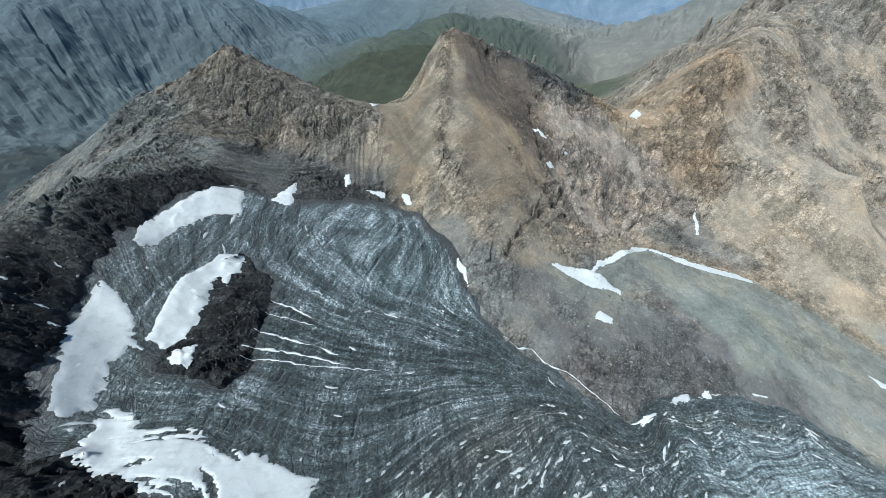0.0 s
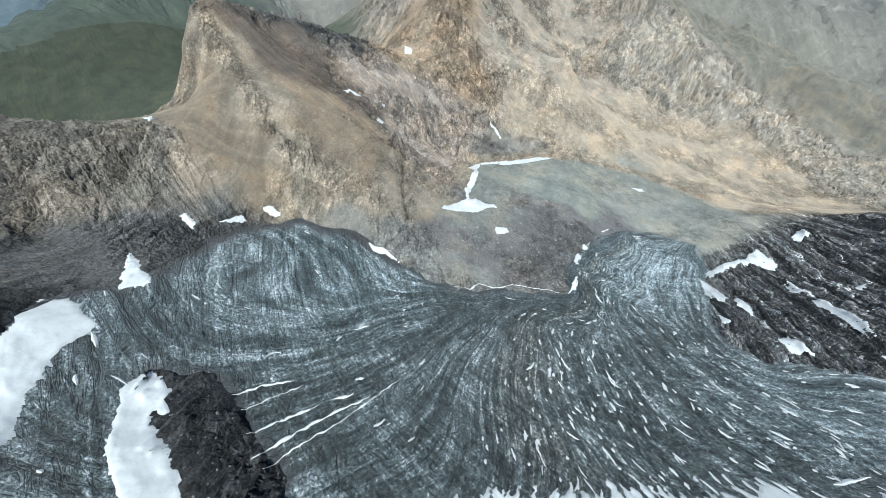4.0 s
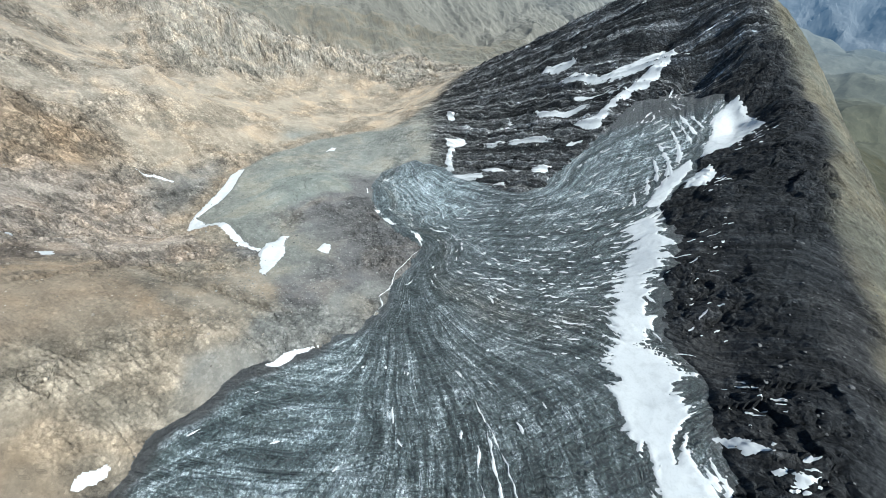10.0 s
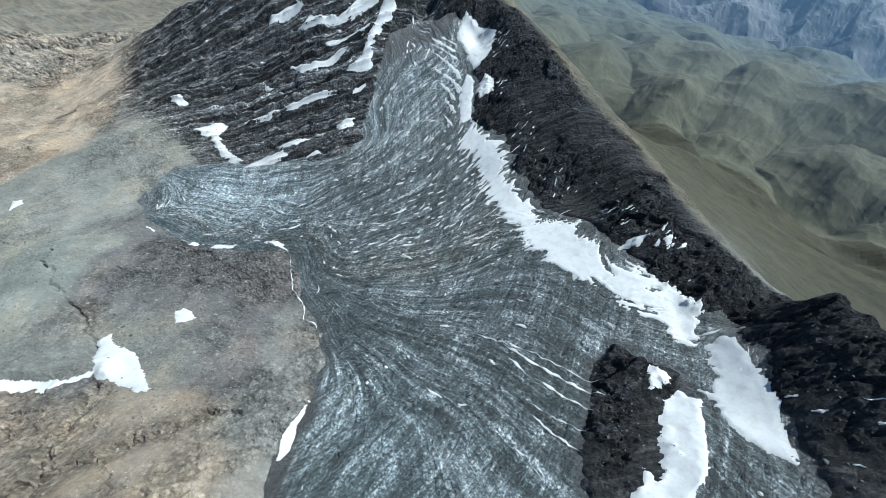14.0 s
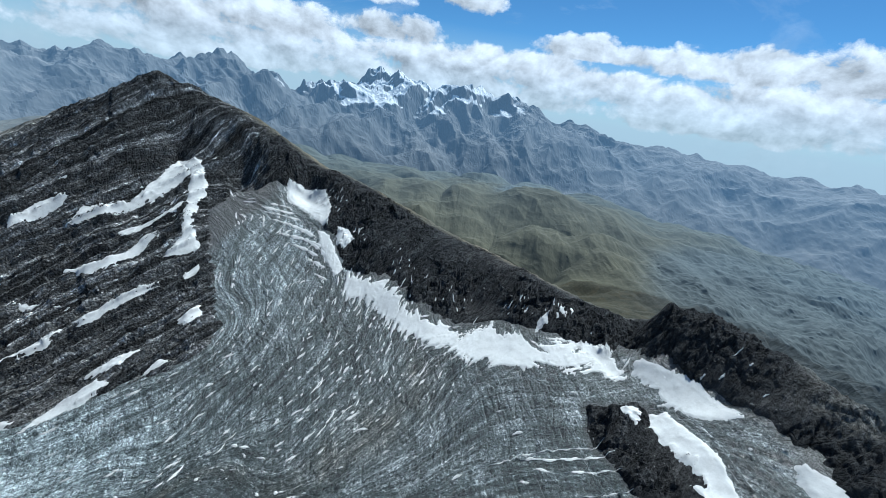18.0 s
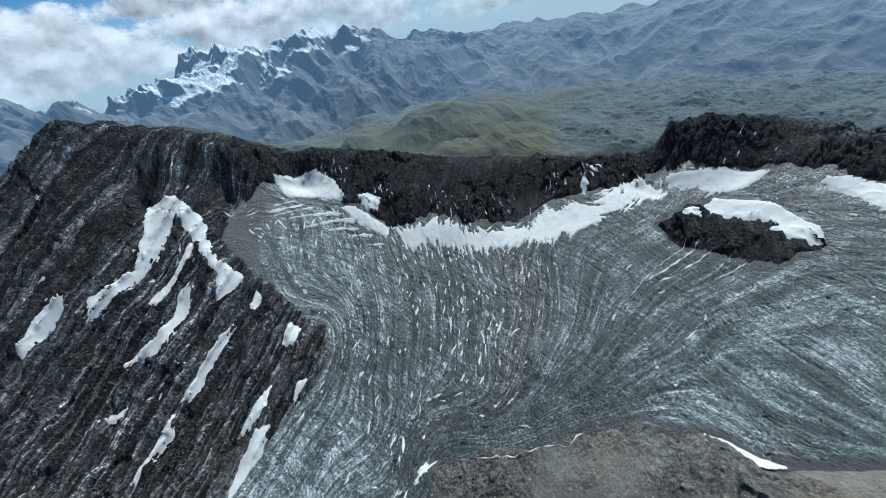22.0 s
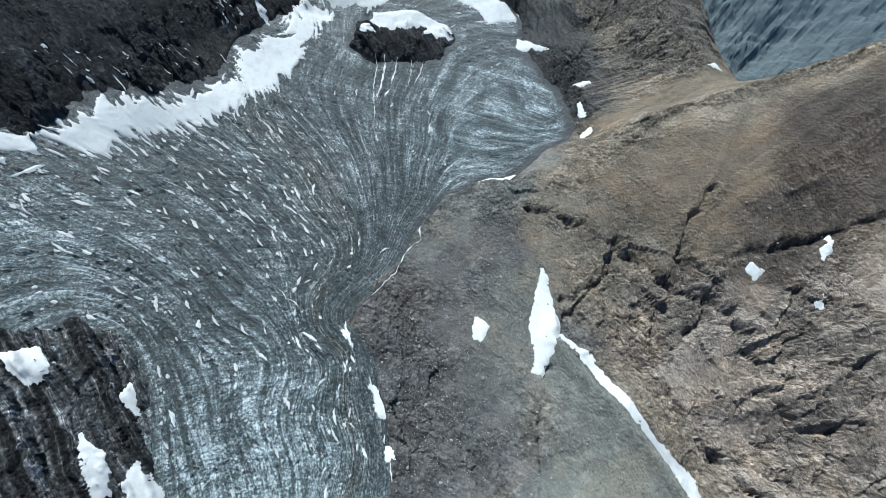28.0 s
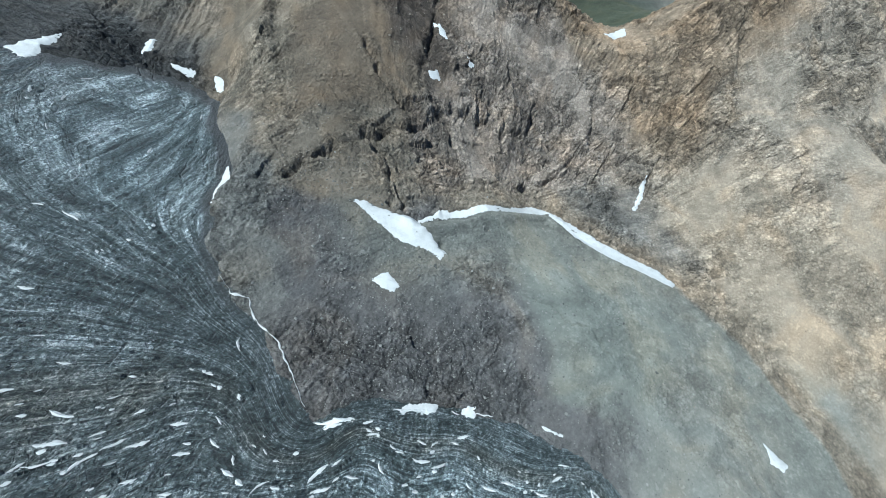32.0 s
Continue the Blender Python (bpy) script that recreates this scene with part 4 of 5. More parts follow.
# the way the ice moves: from the rim inward and out through the tongue
RIM = [(410, 138, 0.5), (399, 104, 0.0), (345, 73, 0.0), (292, 59, 0.0), (240, 41, 0.0), (205, 25, 0.0), (196, 0, 0.0), (231, -85, 0.01), (240, -125, 0.03), (222, -170, 0.07), (140, -165, 0.14), (98, -85, 0.22),
       (36, -32, 0.32), (-25, 24, 0.42), (-101, 56, 0.52), (-170, 78, 0.60), (-204, 170, 0.67), (-206, 225, 0.73), (-168, 320, 0.81), (-84, 348, 0.88), (-25, 363, 0.93), (16, 322, 0.96),
       (44, 280, 0.98), (62, 228, 1.0), (100, 196, 1.0), (146, 165, 1.0), (174, 147, 1.0), (205, 170, 1.0), (255, 185, 1.0), (331, 182, 1.0), (398, 161, 1.0)]
LANES = {
    0.06: [(180, -140), (192, -105), (204, -70), (200, -35)],
    0.15: [(110, -100), (125, -60), (140, -20), (160, 30), (190, 62), (240, 90), (330, 120)],
    0.30: [(60, -35), (75, 0), (90, 35), (110, 65), (140, 93), (180, 115), (240, 130), (320, 146)],
    0.45: [(0, 0), (20, 42), (50, 85), (90, 116), (140, 132), (200, 148), (260, 160), (340, 169)],
    0.60: [(-60, 35), (-20, 85), (30, 130), (80, 152), (130, 152)],
    0.74: [(-150, 172), (-111, 177), (-53, 163), (0, 162), (60, 170), (110, 168)],
    0.80: [(-150, 212), (-111, 205), (-60, 192), (0, 190), (60, 188)],
    0.90: [(-90, 300), (-60, 260), (-20, 230), (30, 215)],
}
stream = linear_surface(RIM + [(x, y, v) for v, lane in LANES.items() for x, y in lane], 14.0)
near_ice = ICE_IN > -14
STREAM, ALONG = np.zeros_like(GX), np.hypot(GX - 400, GY - 135) / 600
STREAM[near_ice] = stream(GX[near_ice], GY[near_ice])
swirl = 0.02 * fractal(GX, GY, 60, 3, off=33)
cut_a = np.abs(perlin(STREAM * 62 + swirl * 60, ALONG * 9))
cut_b = np.abs(perlin(STREAM * 9, ALONG * 70 + swirl * 90 + 40))
cuts = 1.3 * smooth(0.09, 0.0, cut_a) + 1.3 * smooth(0.09, 0.0, cut_b)
ICE_Z = BASE - 0.8 + np.clip(ICE_IN * 0.22, -3, 2.4) + 1.1 * fractal(GX, GY, 34, 5, 0.6, False, 31.0) - cuts * smooth(0, 10, ICE_IN) + 0.5 * perlin(STREAM * 130, ALONG * 12)
TOP_Z = np.where(ICE_IN > 1, np.maximum(ICE_Z, GROUND_Z), GROUND_Z)


def top_at(x, y, z=None):
    """The height of the ground or ice, whichever is uppermost."""
    z = TOP_Z if z is None else z
    i = np.clip(np.searchsorted(XS, x) - 1, 0, len(XS) - 2)
    j = np.clip(np.searchsorted(YS, y) - 1, 0, len(YS) - 2)
    f, g = (x - XS[i]) / (XS[i + 1] - XS[i]), (y - YS[j]) / (YS[j + 1] - YS[j])
    return (z[j, i] * (1 - f) + z[j, i + 1] * f) * (1 - g) + (z[j + 1, i] * (1 - f) + z[j + 1, i + 1] * f) * g


def blurred(z, times):
    for _ in range(times):
        z = np.pad(z, 1, mode="edge")
        z = (z[:-2] + z[2:] + 2 * z[1:-1]) / 4
        z = (z[:, :-2] + z[:, 2:] + 2 * z[:, 1:-1]) / 4
    return z


EVEN_Z = blurred(TOP_Z, 9)


def sheet(name, x, y, z, keep, mat, fields=(), whole=False, even=True):
    """A mesh over a grid of heights; faces only where keep holds at a corner (whole: at all four)."""
    rows, cols = x.shape
    k = keep[:-1, :-1] & keep[1:, :-1] & keep[:-1, 1:] & keep[1:, 1:] if whole else keep[:-1, :-1] | keep[1:, :-1] | keep[:-1, 1:] | keep[1:, 1:]
    ids = np.arange(rows * cols).reshape(rows, cols)
    quads = np.stack([ids[:-1, :-1][k], ids[:-1, 1:][k], ids[1:, 1:][k], ids[1:, :-1][k]], 1)
    used, quads = np.unique(quads, return_inverse=True)
    quads = quads.reshape(-1, 4)
    me = bpy.data.meshes.new(name)
    me.vertices.add(len(used))
    me.vertices.foreach_set("co", np.stack([x.ravel()[used], y.ravel()[used], z.ravel()[used]], 1).astype(np.float32).ravel())
    me.loops.add(quads.size)
    me.loops.foreach_set("vertex_index", quads.astype(np.int32).ravel())
    me.polygons.add(len(quads))
    me.polygons.foreach_set("loop_start", np.arange(0, quads.size, 4, dtype=np.int32))
    me.polygons.foreach_set("loop_total", np.full(len(quads), 4, np.int32))
    me.polygons.foreach_set("use_smooth", np.full(len(quads), even))
    for field, kind, values in fields:
        a = me.attributes.new(field, kind, "POINT")
        v = np.stack([q.ravel()[used] for q in values], 1).astype(np.float32) if isinstance(values, (list, tuple)) else values.ravel()[used].astype(np.float32)
        a.data.foreach_set({"FLOAT_VECTOR": "vector", "FLOAT_COLOR": "color", "FLOAT": "value"}[kind], v.ravel())
    me.update(calc_edges=True)
    me.materials.append(mat)
    return new(name, me)


ones = np.ones_like(GX)
ground = sheet("ground", GX, GY, GROUND_Z, far < 1475, GROUND, [("tint", "FLOAT_COLOR", [TINT[0], TINT[1], TINT[2], ones]), ("slab", "FLOAT_VECTOR", [SLAB, JOINT, smooth(1.7, 3.0, TINT[6]) * (1 - TINT[4])]), ("bed", "FLOAT_VECTOR", [bed_at, TINT[4], np.clip(TINT[6] / 1.9, 0.12, 1)]),
                                                             ("fall", "FLOAT_VECTOR", [FALL_S + wobble, FALL_D, (1 - smooth(120, 300, FALL_D)) * np.clip(STEEP * 2.5, 0, 1)])], even=False)
turn, reach = np.radians(np.linspace(0, 360, 1280)), 1440 * (3050 / 1440) ** np.linspace(0, 1, 190)
turn, reach = np.meshgrid(turn, reach)
hill_x, hill_y = CENTRE[0] + reach * np.cos(turn), CENTRE[1] + reach * np.sin(turn)
hill_tint = zone_fields(hill_x, hill_y)
hill_s, hill_d = crest_fields([CRESTS[k] for k in ("green_pyramid", "grey_mountain", "south_hills", "valley_flank", "grey_ridge")], hill_x, hill_y)
hill_flute = (fractal(hill_s + 30 * fractal(hill_x, hill_y, 260, 3, off=43), 0.16 * hill_d, 80, 5, 0.55, True, 45.0) - 0.35) * smooth(0, 90, hill_d) * smooth(1460, 1640, reach)
hill_z = base_height(hill_x, hill_y) + far_relief(hill_x, hill_y) + (26 - 18 * smooth(205, 235, np.degrees(turn)) * smooth(330, 300, np.degrees(turn))) * hill_flute - 6 * smooth(1500, 1440, reach)
# distance field: how much painted haze each place gets
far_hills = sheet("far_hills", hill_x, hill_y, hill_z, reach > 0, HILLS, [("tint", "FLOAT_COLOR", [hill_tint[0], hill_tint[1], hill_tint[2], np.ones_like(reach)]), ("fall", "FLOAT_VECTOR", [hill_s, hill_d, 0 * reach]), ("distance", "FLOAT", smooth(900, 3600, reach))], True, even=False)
tagged(far_hills, "hazy green and grey hills and valleys far below", "hills", kind="structure")
tagged(ground, "bare alpine ground of brown scree, grey moraine and dark rock", "ground", kind="structure")

CLEAN = 0.8 * smooth(170, 40, np.hypot(GX - 300, (GY - 110) * 1.6)) + 0.45 * smooth(110, 40, np.hypot(GX - 190, GY + 60)) + 0.5 * smooth(130, 30, np.hypot(GX + 20, GY - 285)) * (1 + fractal(GX, GY, 50, 3, off=81))
GRIT = np.exp(-((STREAM - 0.5) / 0.07) ** 2) * smooth(-60, 60, GX) * (0.6 + fractal(GX, GY, 30, 3, off=83))
RUBBLE = smooth(15, 4, ICE_IN + 5 * fractal(GX, GY, 24, 3, off=85)) * smooth(235, 290, GY) + 0.75 * smooth(9, 2, ICE_IN) * smooth(150, 60, GX)
RUBBLE += 0.9 * smooth(-4, 8, GX - 193 - 0.58 * (GY + 135) + 6 * fractal(GX, GY, 20, 3, off=87)) * smooth(-70, -85, GY)
glacier = sheet("glacier", GX, GY, ICE_Z, ICE_IN > -2, ICE, [("flow", "FLOAT_VECTOR", [STREAM, ALONG, ones * 0]), ("clean", "FLOAT", np.clip(CLEAN, 0, 1)), ("grit", "FLOAT_VECTOR", [np.clip(GRIT, 0, 1), np.clip(RUBBLE, 0, 1), ones * 0])], even=False)
tagged(glacier, "dirty grey glacier of bare crevassed ice with flow lines", "glacier", kind="structure")


def snow_streaks():
    """Short strips of snow caught in the crevasses, drawn out the way the ice moves."""
    rng, verts, faces = random.Random(5), [], []

    def spot(x, y):
        i, j = int(np.clip(np.searchsorted(XS, x), 1, len(XS) - 2)), int(np.clip(np.searchsorted(YS, y), 1, len(YS) - 2))
        gx, gy = STREAM[j, i + 1] - STREAM[j, i - 1], STREAM[j + 1, i] - STREAM[j - 1, i]
        size = math.hypot(gx, gy) or 1.0
        return ICE_IN[j, i], (-gy / size, gx / size), STREAM[j, i]
    tries = 0
    while len(faces) < 5600 and tries < 3600:
        tries += 1
        x, y = rng.uniform(-190, 400), rng.uniform(-170, 350)
        deep, way, lane = spot(x, y)
        south = 1.0 if 0.12 < lane < 0.5 else 0.55 if lane < 0.6 else 0.1
        if deep < 4 or rng.random() > south or (lane < 0.3 and y > 60 and rng.random() < 0.5):
            continue
        length = rng.choice((2, 2.5, 3, 3.5, 4.5, 6, 8, 10)) * rng.uniform(0.7, 1.3)
        wide = rng.uniform(0.5, 1.25)
        n, start = max(3, int(length / 1.0)), len(verts)
        bend, px, py = rng.uniform(-0.12, 0.12), x, y
        angle = math.atan2(way[1], way[0]) + rng.gauss(0, 0.12)
        for k in range(n + 1):
            f = k / n
            half = wide * (math.sin(math.pi * min(max(f, 0.06), 0.94)) ** 0.6) * rng.uniform(0.55, 1.2)
            angle += 0.5 * bend + rng.gauss(0, 0.13)
            cx, cy = -math.sin(angle), math.cos(angle)
            for side in (-1, 0, 1):
                verts.append((px + cx * half * side, py + cy * half * side, 0.4 if side == 0 else 0.0))
            px, py = px + math.cos(angle) * length / n, py + math.sin(angle) * length / n
        for k in range(n):
            a = start + 3 * k
            faces += [(a, a + 3, a + 4, a + 1), (a + 1, a + 4, a + 5, a + 2)]
    v = np.array(verts)
    v[:, 2] += top_at(v[:, 0], v[:, 1], blurred(TOP_Z, 2)) + 0.3
    me = bpy.data.meshes.new("snow_streaks")
    me.from_pydata(v.tolist(), [], faces)
    me.materials.append(SNOW)
    ob = new("snow_streaks", me)
    tagged(ob, "short white snow strips caught in the crevasses of the ice", "snow", kind="stuff")


def snow_flecks():
    """Scraps of old snow in the gullies of the dark crest and along the ledges of the dark peak."""
    rng, verts, faces = random.Random(12), [], []
    spots = [(112, -140, 12, 0), (70, -90, 12, 0), (30, -55, 12, 0), (0, -28, 12, 0), (-40, -5, 12, 0), (-85, 25, 10, 0), (-125, 45, 10, 0), (-200, 150, 12, 0)] * 2
    spots += [(290, -130, 25, 1), (330, -70, 28, 1), (280, -60, 22, 1), (370, -95, 28, 1), (400, -15, 28, 1), (320, -25, 20, 1)]
    for _ in range(210):
        x, y, spread, banded = rng.choice(spots)
        x, y = rng.gauss(x, spread), rng.gauss(y, spread)
        i, j = int(np.searchsorted(XS, x)), int(np.searchsorted(YS, y))
        if ICE_IN[j, i] > 0 or (not banded and ICE_IN[j, i] < -26):
            continue
        angle = math.atan2(0.545, 0.84) if banded else math.atan2(slope_y[j, i], slope_x[j, i])
        angle += rng.gauss(0, 0.2)
        length, wide = rng.choice((1.5, 2, 3, 4, 6)) * rng.uniform(0.7, 1.3), rng.uniform(0.35, 1.0)
        n, start = max(3, int(length / 0.9)), len(verts)
        for k in range(n + 1):
            f = k / n
            half = wide * math.sin(math.pi * min(max(f, 0.08), 0.92)) ** 0.6 * rng.uniform(0.5, 1.25)
            px, py = x + math.cos(angle) * length * (f - 0.5) + rng.uniform(-0.3, 0.3), y + math.sin(angle) * length * (f - 0.5) + rng.uniform(-0.3, 0.3)
            for side in (-1, 0, 1):
                verts.append((px - math.sin(angle) * half * side, py + math.cos(angle) * half * side, 0.35 if side == 0 else 0.0))
        for k in range(n):
            a = start + 3 * k
            faces += [(a, a + 3, a + 4, a + 1), (a + 1, a + 4, a + 5, a + 2)]
    v = np.array(verts)
    v[:, 2] += top_at(v[:, 0], v[:, 1]) + 0.35
    me = bpy.data.meshes.new("snow_flecks")
    me.from_pydata(v.tolist(), [], faces)
    me.materials.append(SNOW)
    tagged(new("snow_flecks", me), "small scraps of old snow on the dark rock ledges", "snow", kind="stuff")


snow_streaks()
snow_flecks()

# ---- old snow: outlines on the plan ----
def snow_patch(outline, label, ragged=1.0, teeth=0.0):
    """A thin sheet of old snow inside an outline; teeth: how far it reaches down into the crevasses of the ice."""
    p = np.array(outline, float)
    size = p.max(0) - p.min(0)
    step, reach = (0.8 if max(size) < 60 else 1.1), 6 + teeth
    x, y = np.meshgrid(np.arange(p[:, 0].min() - reach, p[:, 0].max() + reach, step), np.arange(p[:, 1].min() - reach, p[:, 1].max() + reach, step))
    rough = ragged * min(2.4, 0.13 * min(size) + 0.8)
    d = inside(outline, x, y) + rough * (fractal(x, y, 11, 4, 0.65, off=60) + 0.5 * fractal(x, y, 3.5, 2, 0.6, off=61)) + 0.2
    if teeth:
        i, j = np.clip(np.searchsorted(XS, x), 0, len(XS) - 1), np.clip(np.searchsorted(YS, y), 0, len(YS) - 1)
        lane = perlin(STREAM[j, i] * 150 + 0.6 * fractal(x, y, 20, 2, off=64), ALONG[j, i] * 5)
        d += np.where(ICE_IN[j, i] > 3, teeth * (1.1 * lane - 0.3) * (0.8 + 0.7 * perlin(x / 26, y / 26)) + 2.5 * fractal(x, y, 6, 3, 0.7, off=66), 0)
    z = top_at(x, y, EVEN_Z) + np.clip(d * 0.3, -2.2, 0.7)
    z = np.where(d > 0.4, np.maximum(z, top_at(x, y, TOP_Z) + 0.5), z)
    return tagged(sheet("snow_patch", x, y, z, d > -0.4, SNOW), label, "snow patch", "old snow patches")


snow_patch([(-201, 214), (-202, 227), (-192, 271), (-176, 314), (-165, 310), (-155, 278), (-173, 262), (-189, 233), (-195, 213)], "old white snow patch under the dark rock wall")
snow_patch([(-153, 232), (-141, 238), (-136, 225), (-139, 201), (-146, 209), (-147, 196), (-144, 180), (-146, 158), (-153, 146), (-162, 149), (-164, 167), (-164, 194), (-160, 208)], "old white snow lying against the dark rock island")
snow_patch([(-146, 144), (-137, 152), (-134, 135), (-145, 136)], "old white snow lying against the dark rock island")
snow_patch([(-141, 310), (-129, 346), (-123, 306)], "old white snow patch under the dark rock wall")
snow_patch([(-62, 374), (-45, 377), (-43, 372), (-58, 368)], "small old snow patch along the northern ice rim")
snow_patch([(-88, 386), (-83, 388), (-80, 371), (-85, 369)], "small old snow patch along the northern ice rim")
snow_patch([(-24, 377), (-17, 375), (-14, 367), (-20, 369)], "small old snow patch along the northern ice rim")
snow_patch([(-80, 509), (-67, 512), (-72, 493)], "small snow patch in a gully of the brown slope")
snow_patch([(39, 289), (45, 281), (48, 256), (41, 277)], "small old snow patch along the northern ice rim")
snow_patch([(138, 299), (145, 303), (162, 305), (182, 309), (200, 302), (216, 291), (215, 284), (203, 288), (181, 286), (163, 291)], "white snow patch in a hollow of the grey moraine")
snow_patch([(171, 245), (181, 255), (192, 247), (190, 242), (181, 242)], "white snow patch in a hollow of the grey moraine")
snow_patch([(188, 308), (200, 328), (218, 338), (231, 348), (257, 366), (285, 404), (309, 399), (344, 388), (385, 377), (418, 374), (435, 364), (430, 357), (400, 362), (366, 364), (331, 376), (301, 396), (274, 379), (245, 349), (222, 334), (200, 321)], "white snow patch in a hollow of the grey moraine")
snow_patch([(391, 440), (397, 461), (398, 478), (401, 475), (400, 455), (395, 439)], "white snow patch in a hollow of the grey moraine")
snow_patch([(259, 180), (260, 186), (266, 186), (266, 181)], "small grey-white snow patch beside the ice edge")
snow_patch([(220, 167), (225, 173), (241, 179), (241, 175), (230, 171)], "small grey-white snow patch beside the ice edge")
snow_patch([(182, 145), (185, 151), (196, 154), (192, 150)], "small grey-white snow patch beside the ice edge")
snow_patch([(343, 648), (345, 628), (326, 610), (318, 613)], "white snow patch in a hollow of the grey moraine")
snow_patch([(496, 29), (483, 19), (459, 24), (469, 31)], "small grey-white snow patch beside the ice edge")
snow_patch([(498, 238), (504, 235), (516, 228), (510, 222), (501, 225)], "white snow patch in a hollow of the grey moraine")
snow_patch([(313, 189), (328, 188), (324, 187)], "small grey-white snow patch beside the ice edge")
snow_patch([(140, 501), (151, 497), (157, 491), (150, 491)], "white snow patch in a hollow of the grey moraine")
snow_patch([(152, 446), (158, 454), (163, 449), (157, 443)], "white snow patch in a hollow of the grey moraine")
snow_patch([(180, 484), (189, 485), (185, 482)], "white snow patch in a hollow of the grey moraine")
# the layered dark peak
snow_patch([(293, -187), (266, -179), (250, -150), (253, -133), (255, -106), (240, -85), (266, -76), (259, -92), (264, -120), (268, -148), (272, -162)], "old white snow lying along the ledges of the layered dark peak", 0.8)
snow_patch([(293, -187), (271, -162), (276, -156), (292, -138), (319, -120), (366, -101), (359, -115), (321, -127), (303, -157)], "old white snow lying along the ledges of the layered dark peak", 0.8)
snow_patch([(264, -122), (272, -113), (290, -104), (313, -92), (320, -97), (292, -109), (270, -130)], "old white snow lying along the ledges of the layered dark peak", 0.8)
snow_patch([(249, -99), (239, -80), (253, -76), (271, -70), (260, -84)], "old white snow lying along the ledges of the layered dark peak", 0.8)
snow_patch([(281, -93), (291, -80), (317, -58), (335, -57), (351, -62), (326, -66), (306, -76), (294, -92)], "old white snow lying along the ledges of the layered dark peak", 0.8)
snow_patch([(263, -43), (282, -26), (300, -15), (316, -8), (321, -13), (297, -26)], "old white snow lying along the ledges of the layered dark peak", 0.8)
snow_patch([(235, -63), (231, -53), (243, -49), (244, -55)], "old white snow lying along the ledges of the layered dark peak", 0.8)
snow_patch([(220, -21), (214, -7), (224, 1), (234, -4)], "old white snow lying along the ledges of the layered dark peak", 0.8)
snow_patch([(255, 20), (262, 33), (272, 38), (287, 36), (273, 28)], "old white snow lying along the ledges of the layered dark peak", 0.8)
snow_patch([(329, -8), (334, 4), (349, 10), (366, 18), (370, 14), (348, 3)], "old white snow lying along the ledges of the layered dark peak", 0.8)
snow_patch([(380, -36), (359, -33), (367, -29)], "old white snow lying along the ledges of the layered dark peak", 0.8)
snow_patch([(414, -99), (398, -116), (376, -124), (378, -116), (394, -104), (412, -94)], "old white snow lying along the ledges of the layered dark peak", 0.8)
snow_patch([(421, 50), (402, 27), (392, 25), (388, 40), (371, 54), (353, 60), (320, 66), (333, 71), (362, 66), (389, 53)], "old white snow lying along the ledges of the layered dark peak", 0.8)
snow_patch([(277, 42), (266, 45), (280, 57), (300, 67), (314, 73), (298, 56)], "old white snow lying along the ledges of the layered dark peak", 0.8)
snow_patch([(262, -170), (256, -160), (252, -152), (258, -150), (264, -160)], "old white snow lying along the ledges of the layered dark peak", 0.8)
snow_patch([(236, 31), (225, 32), (232, 37), (243, 39)], "old white snow lying along the ledges of the layered dark peak", 0.8)
# under the southern crest
snow_patch([(165, -177), (150, -176), (136, -173), (119, -165), (110, -137), (110, -104), (125, -116), (143, -142), (164, -157)], "old white snow patch under the black southern crest")
snow_patch([(99, -100), (88, -96), (80, -82), (90, -71), (98, -83)], "old white snow patch under the black southern crest")
snow_patch([(120, -101), (107, -92), (98, -72), (90, -54), (97, -47), (108, -65), (117, -84)], "old white snow patch under the black southern crest")
snow_patch([(-176, 97), (-186, 124), (-195, 152), (-198, 176), (-188, 172), (-171, 155), (-172, 124), (-166, 104)], "old white snow patch under the black southern crest")
snow_patch([(-110, 41), (-104, 51), (-93, 54), (-99, 46)], "old white snow patch under the black southern crest")
snow_patch([(-124, 34), (-124, 44), (-115, 47)], "old white snow patch under the black southern crest")
snow_patch([(-128, 49), (-135, 37), (-133, 47)], "old white snow patch under the black southern crest")
snow_patch([(90, -54), (67, -40), (40, -31), (31, -18), (18, 2), (0, 14), (-26, 36), (-59, 32), (-77, 52), (-92, 66), (-110, 62), (-141, 79), (-157, 100), (-135, 98), (-115, 97), (-79, 89), (-50, 82), (-24, 67), (0, 46), (20, 32), (38, 24), (50, 0), (61, -8), (88, -21), (88, -40)], "long snow band with ragged teeth reaching down into the ice", 1.2, 12.0)
snow_patch([(-160, 99), (-156, 106), (-132, 97), (-130, 87), (-112, 76), (-132, 70), (-157, 76)], "wide snow patch at the foot of the dark rock wall", 2.2, 5.0)
snow_patch([(-198, 167), (-193, 170), (-188, 157), (-171, 152), (-166, 143), (-170, 127), (-166, 109), (-171, 92), (-176, 100), (-183, 122)], "long snow patch at the foot of the dark rock wall", 1.8, 4.0)


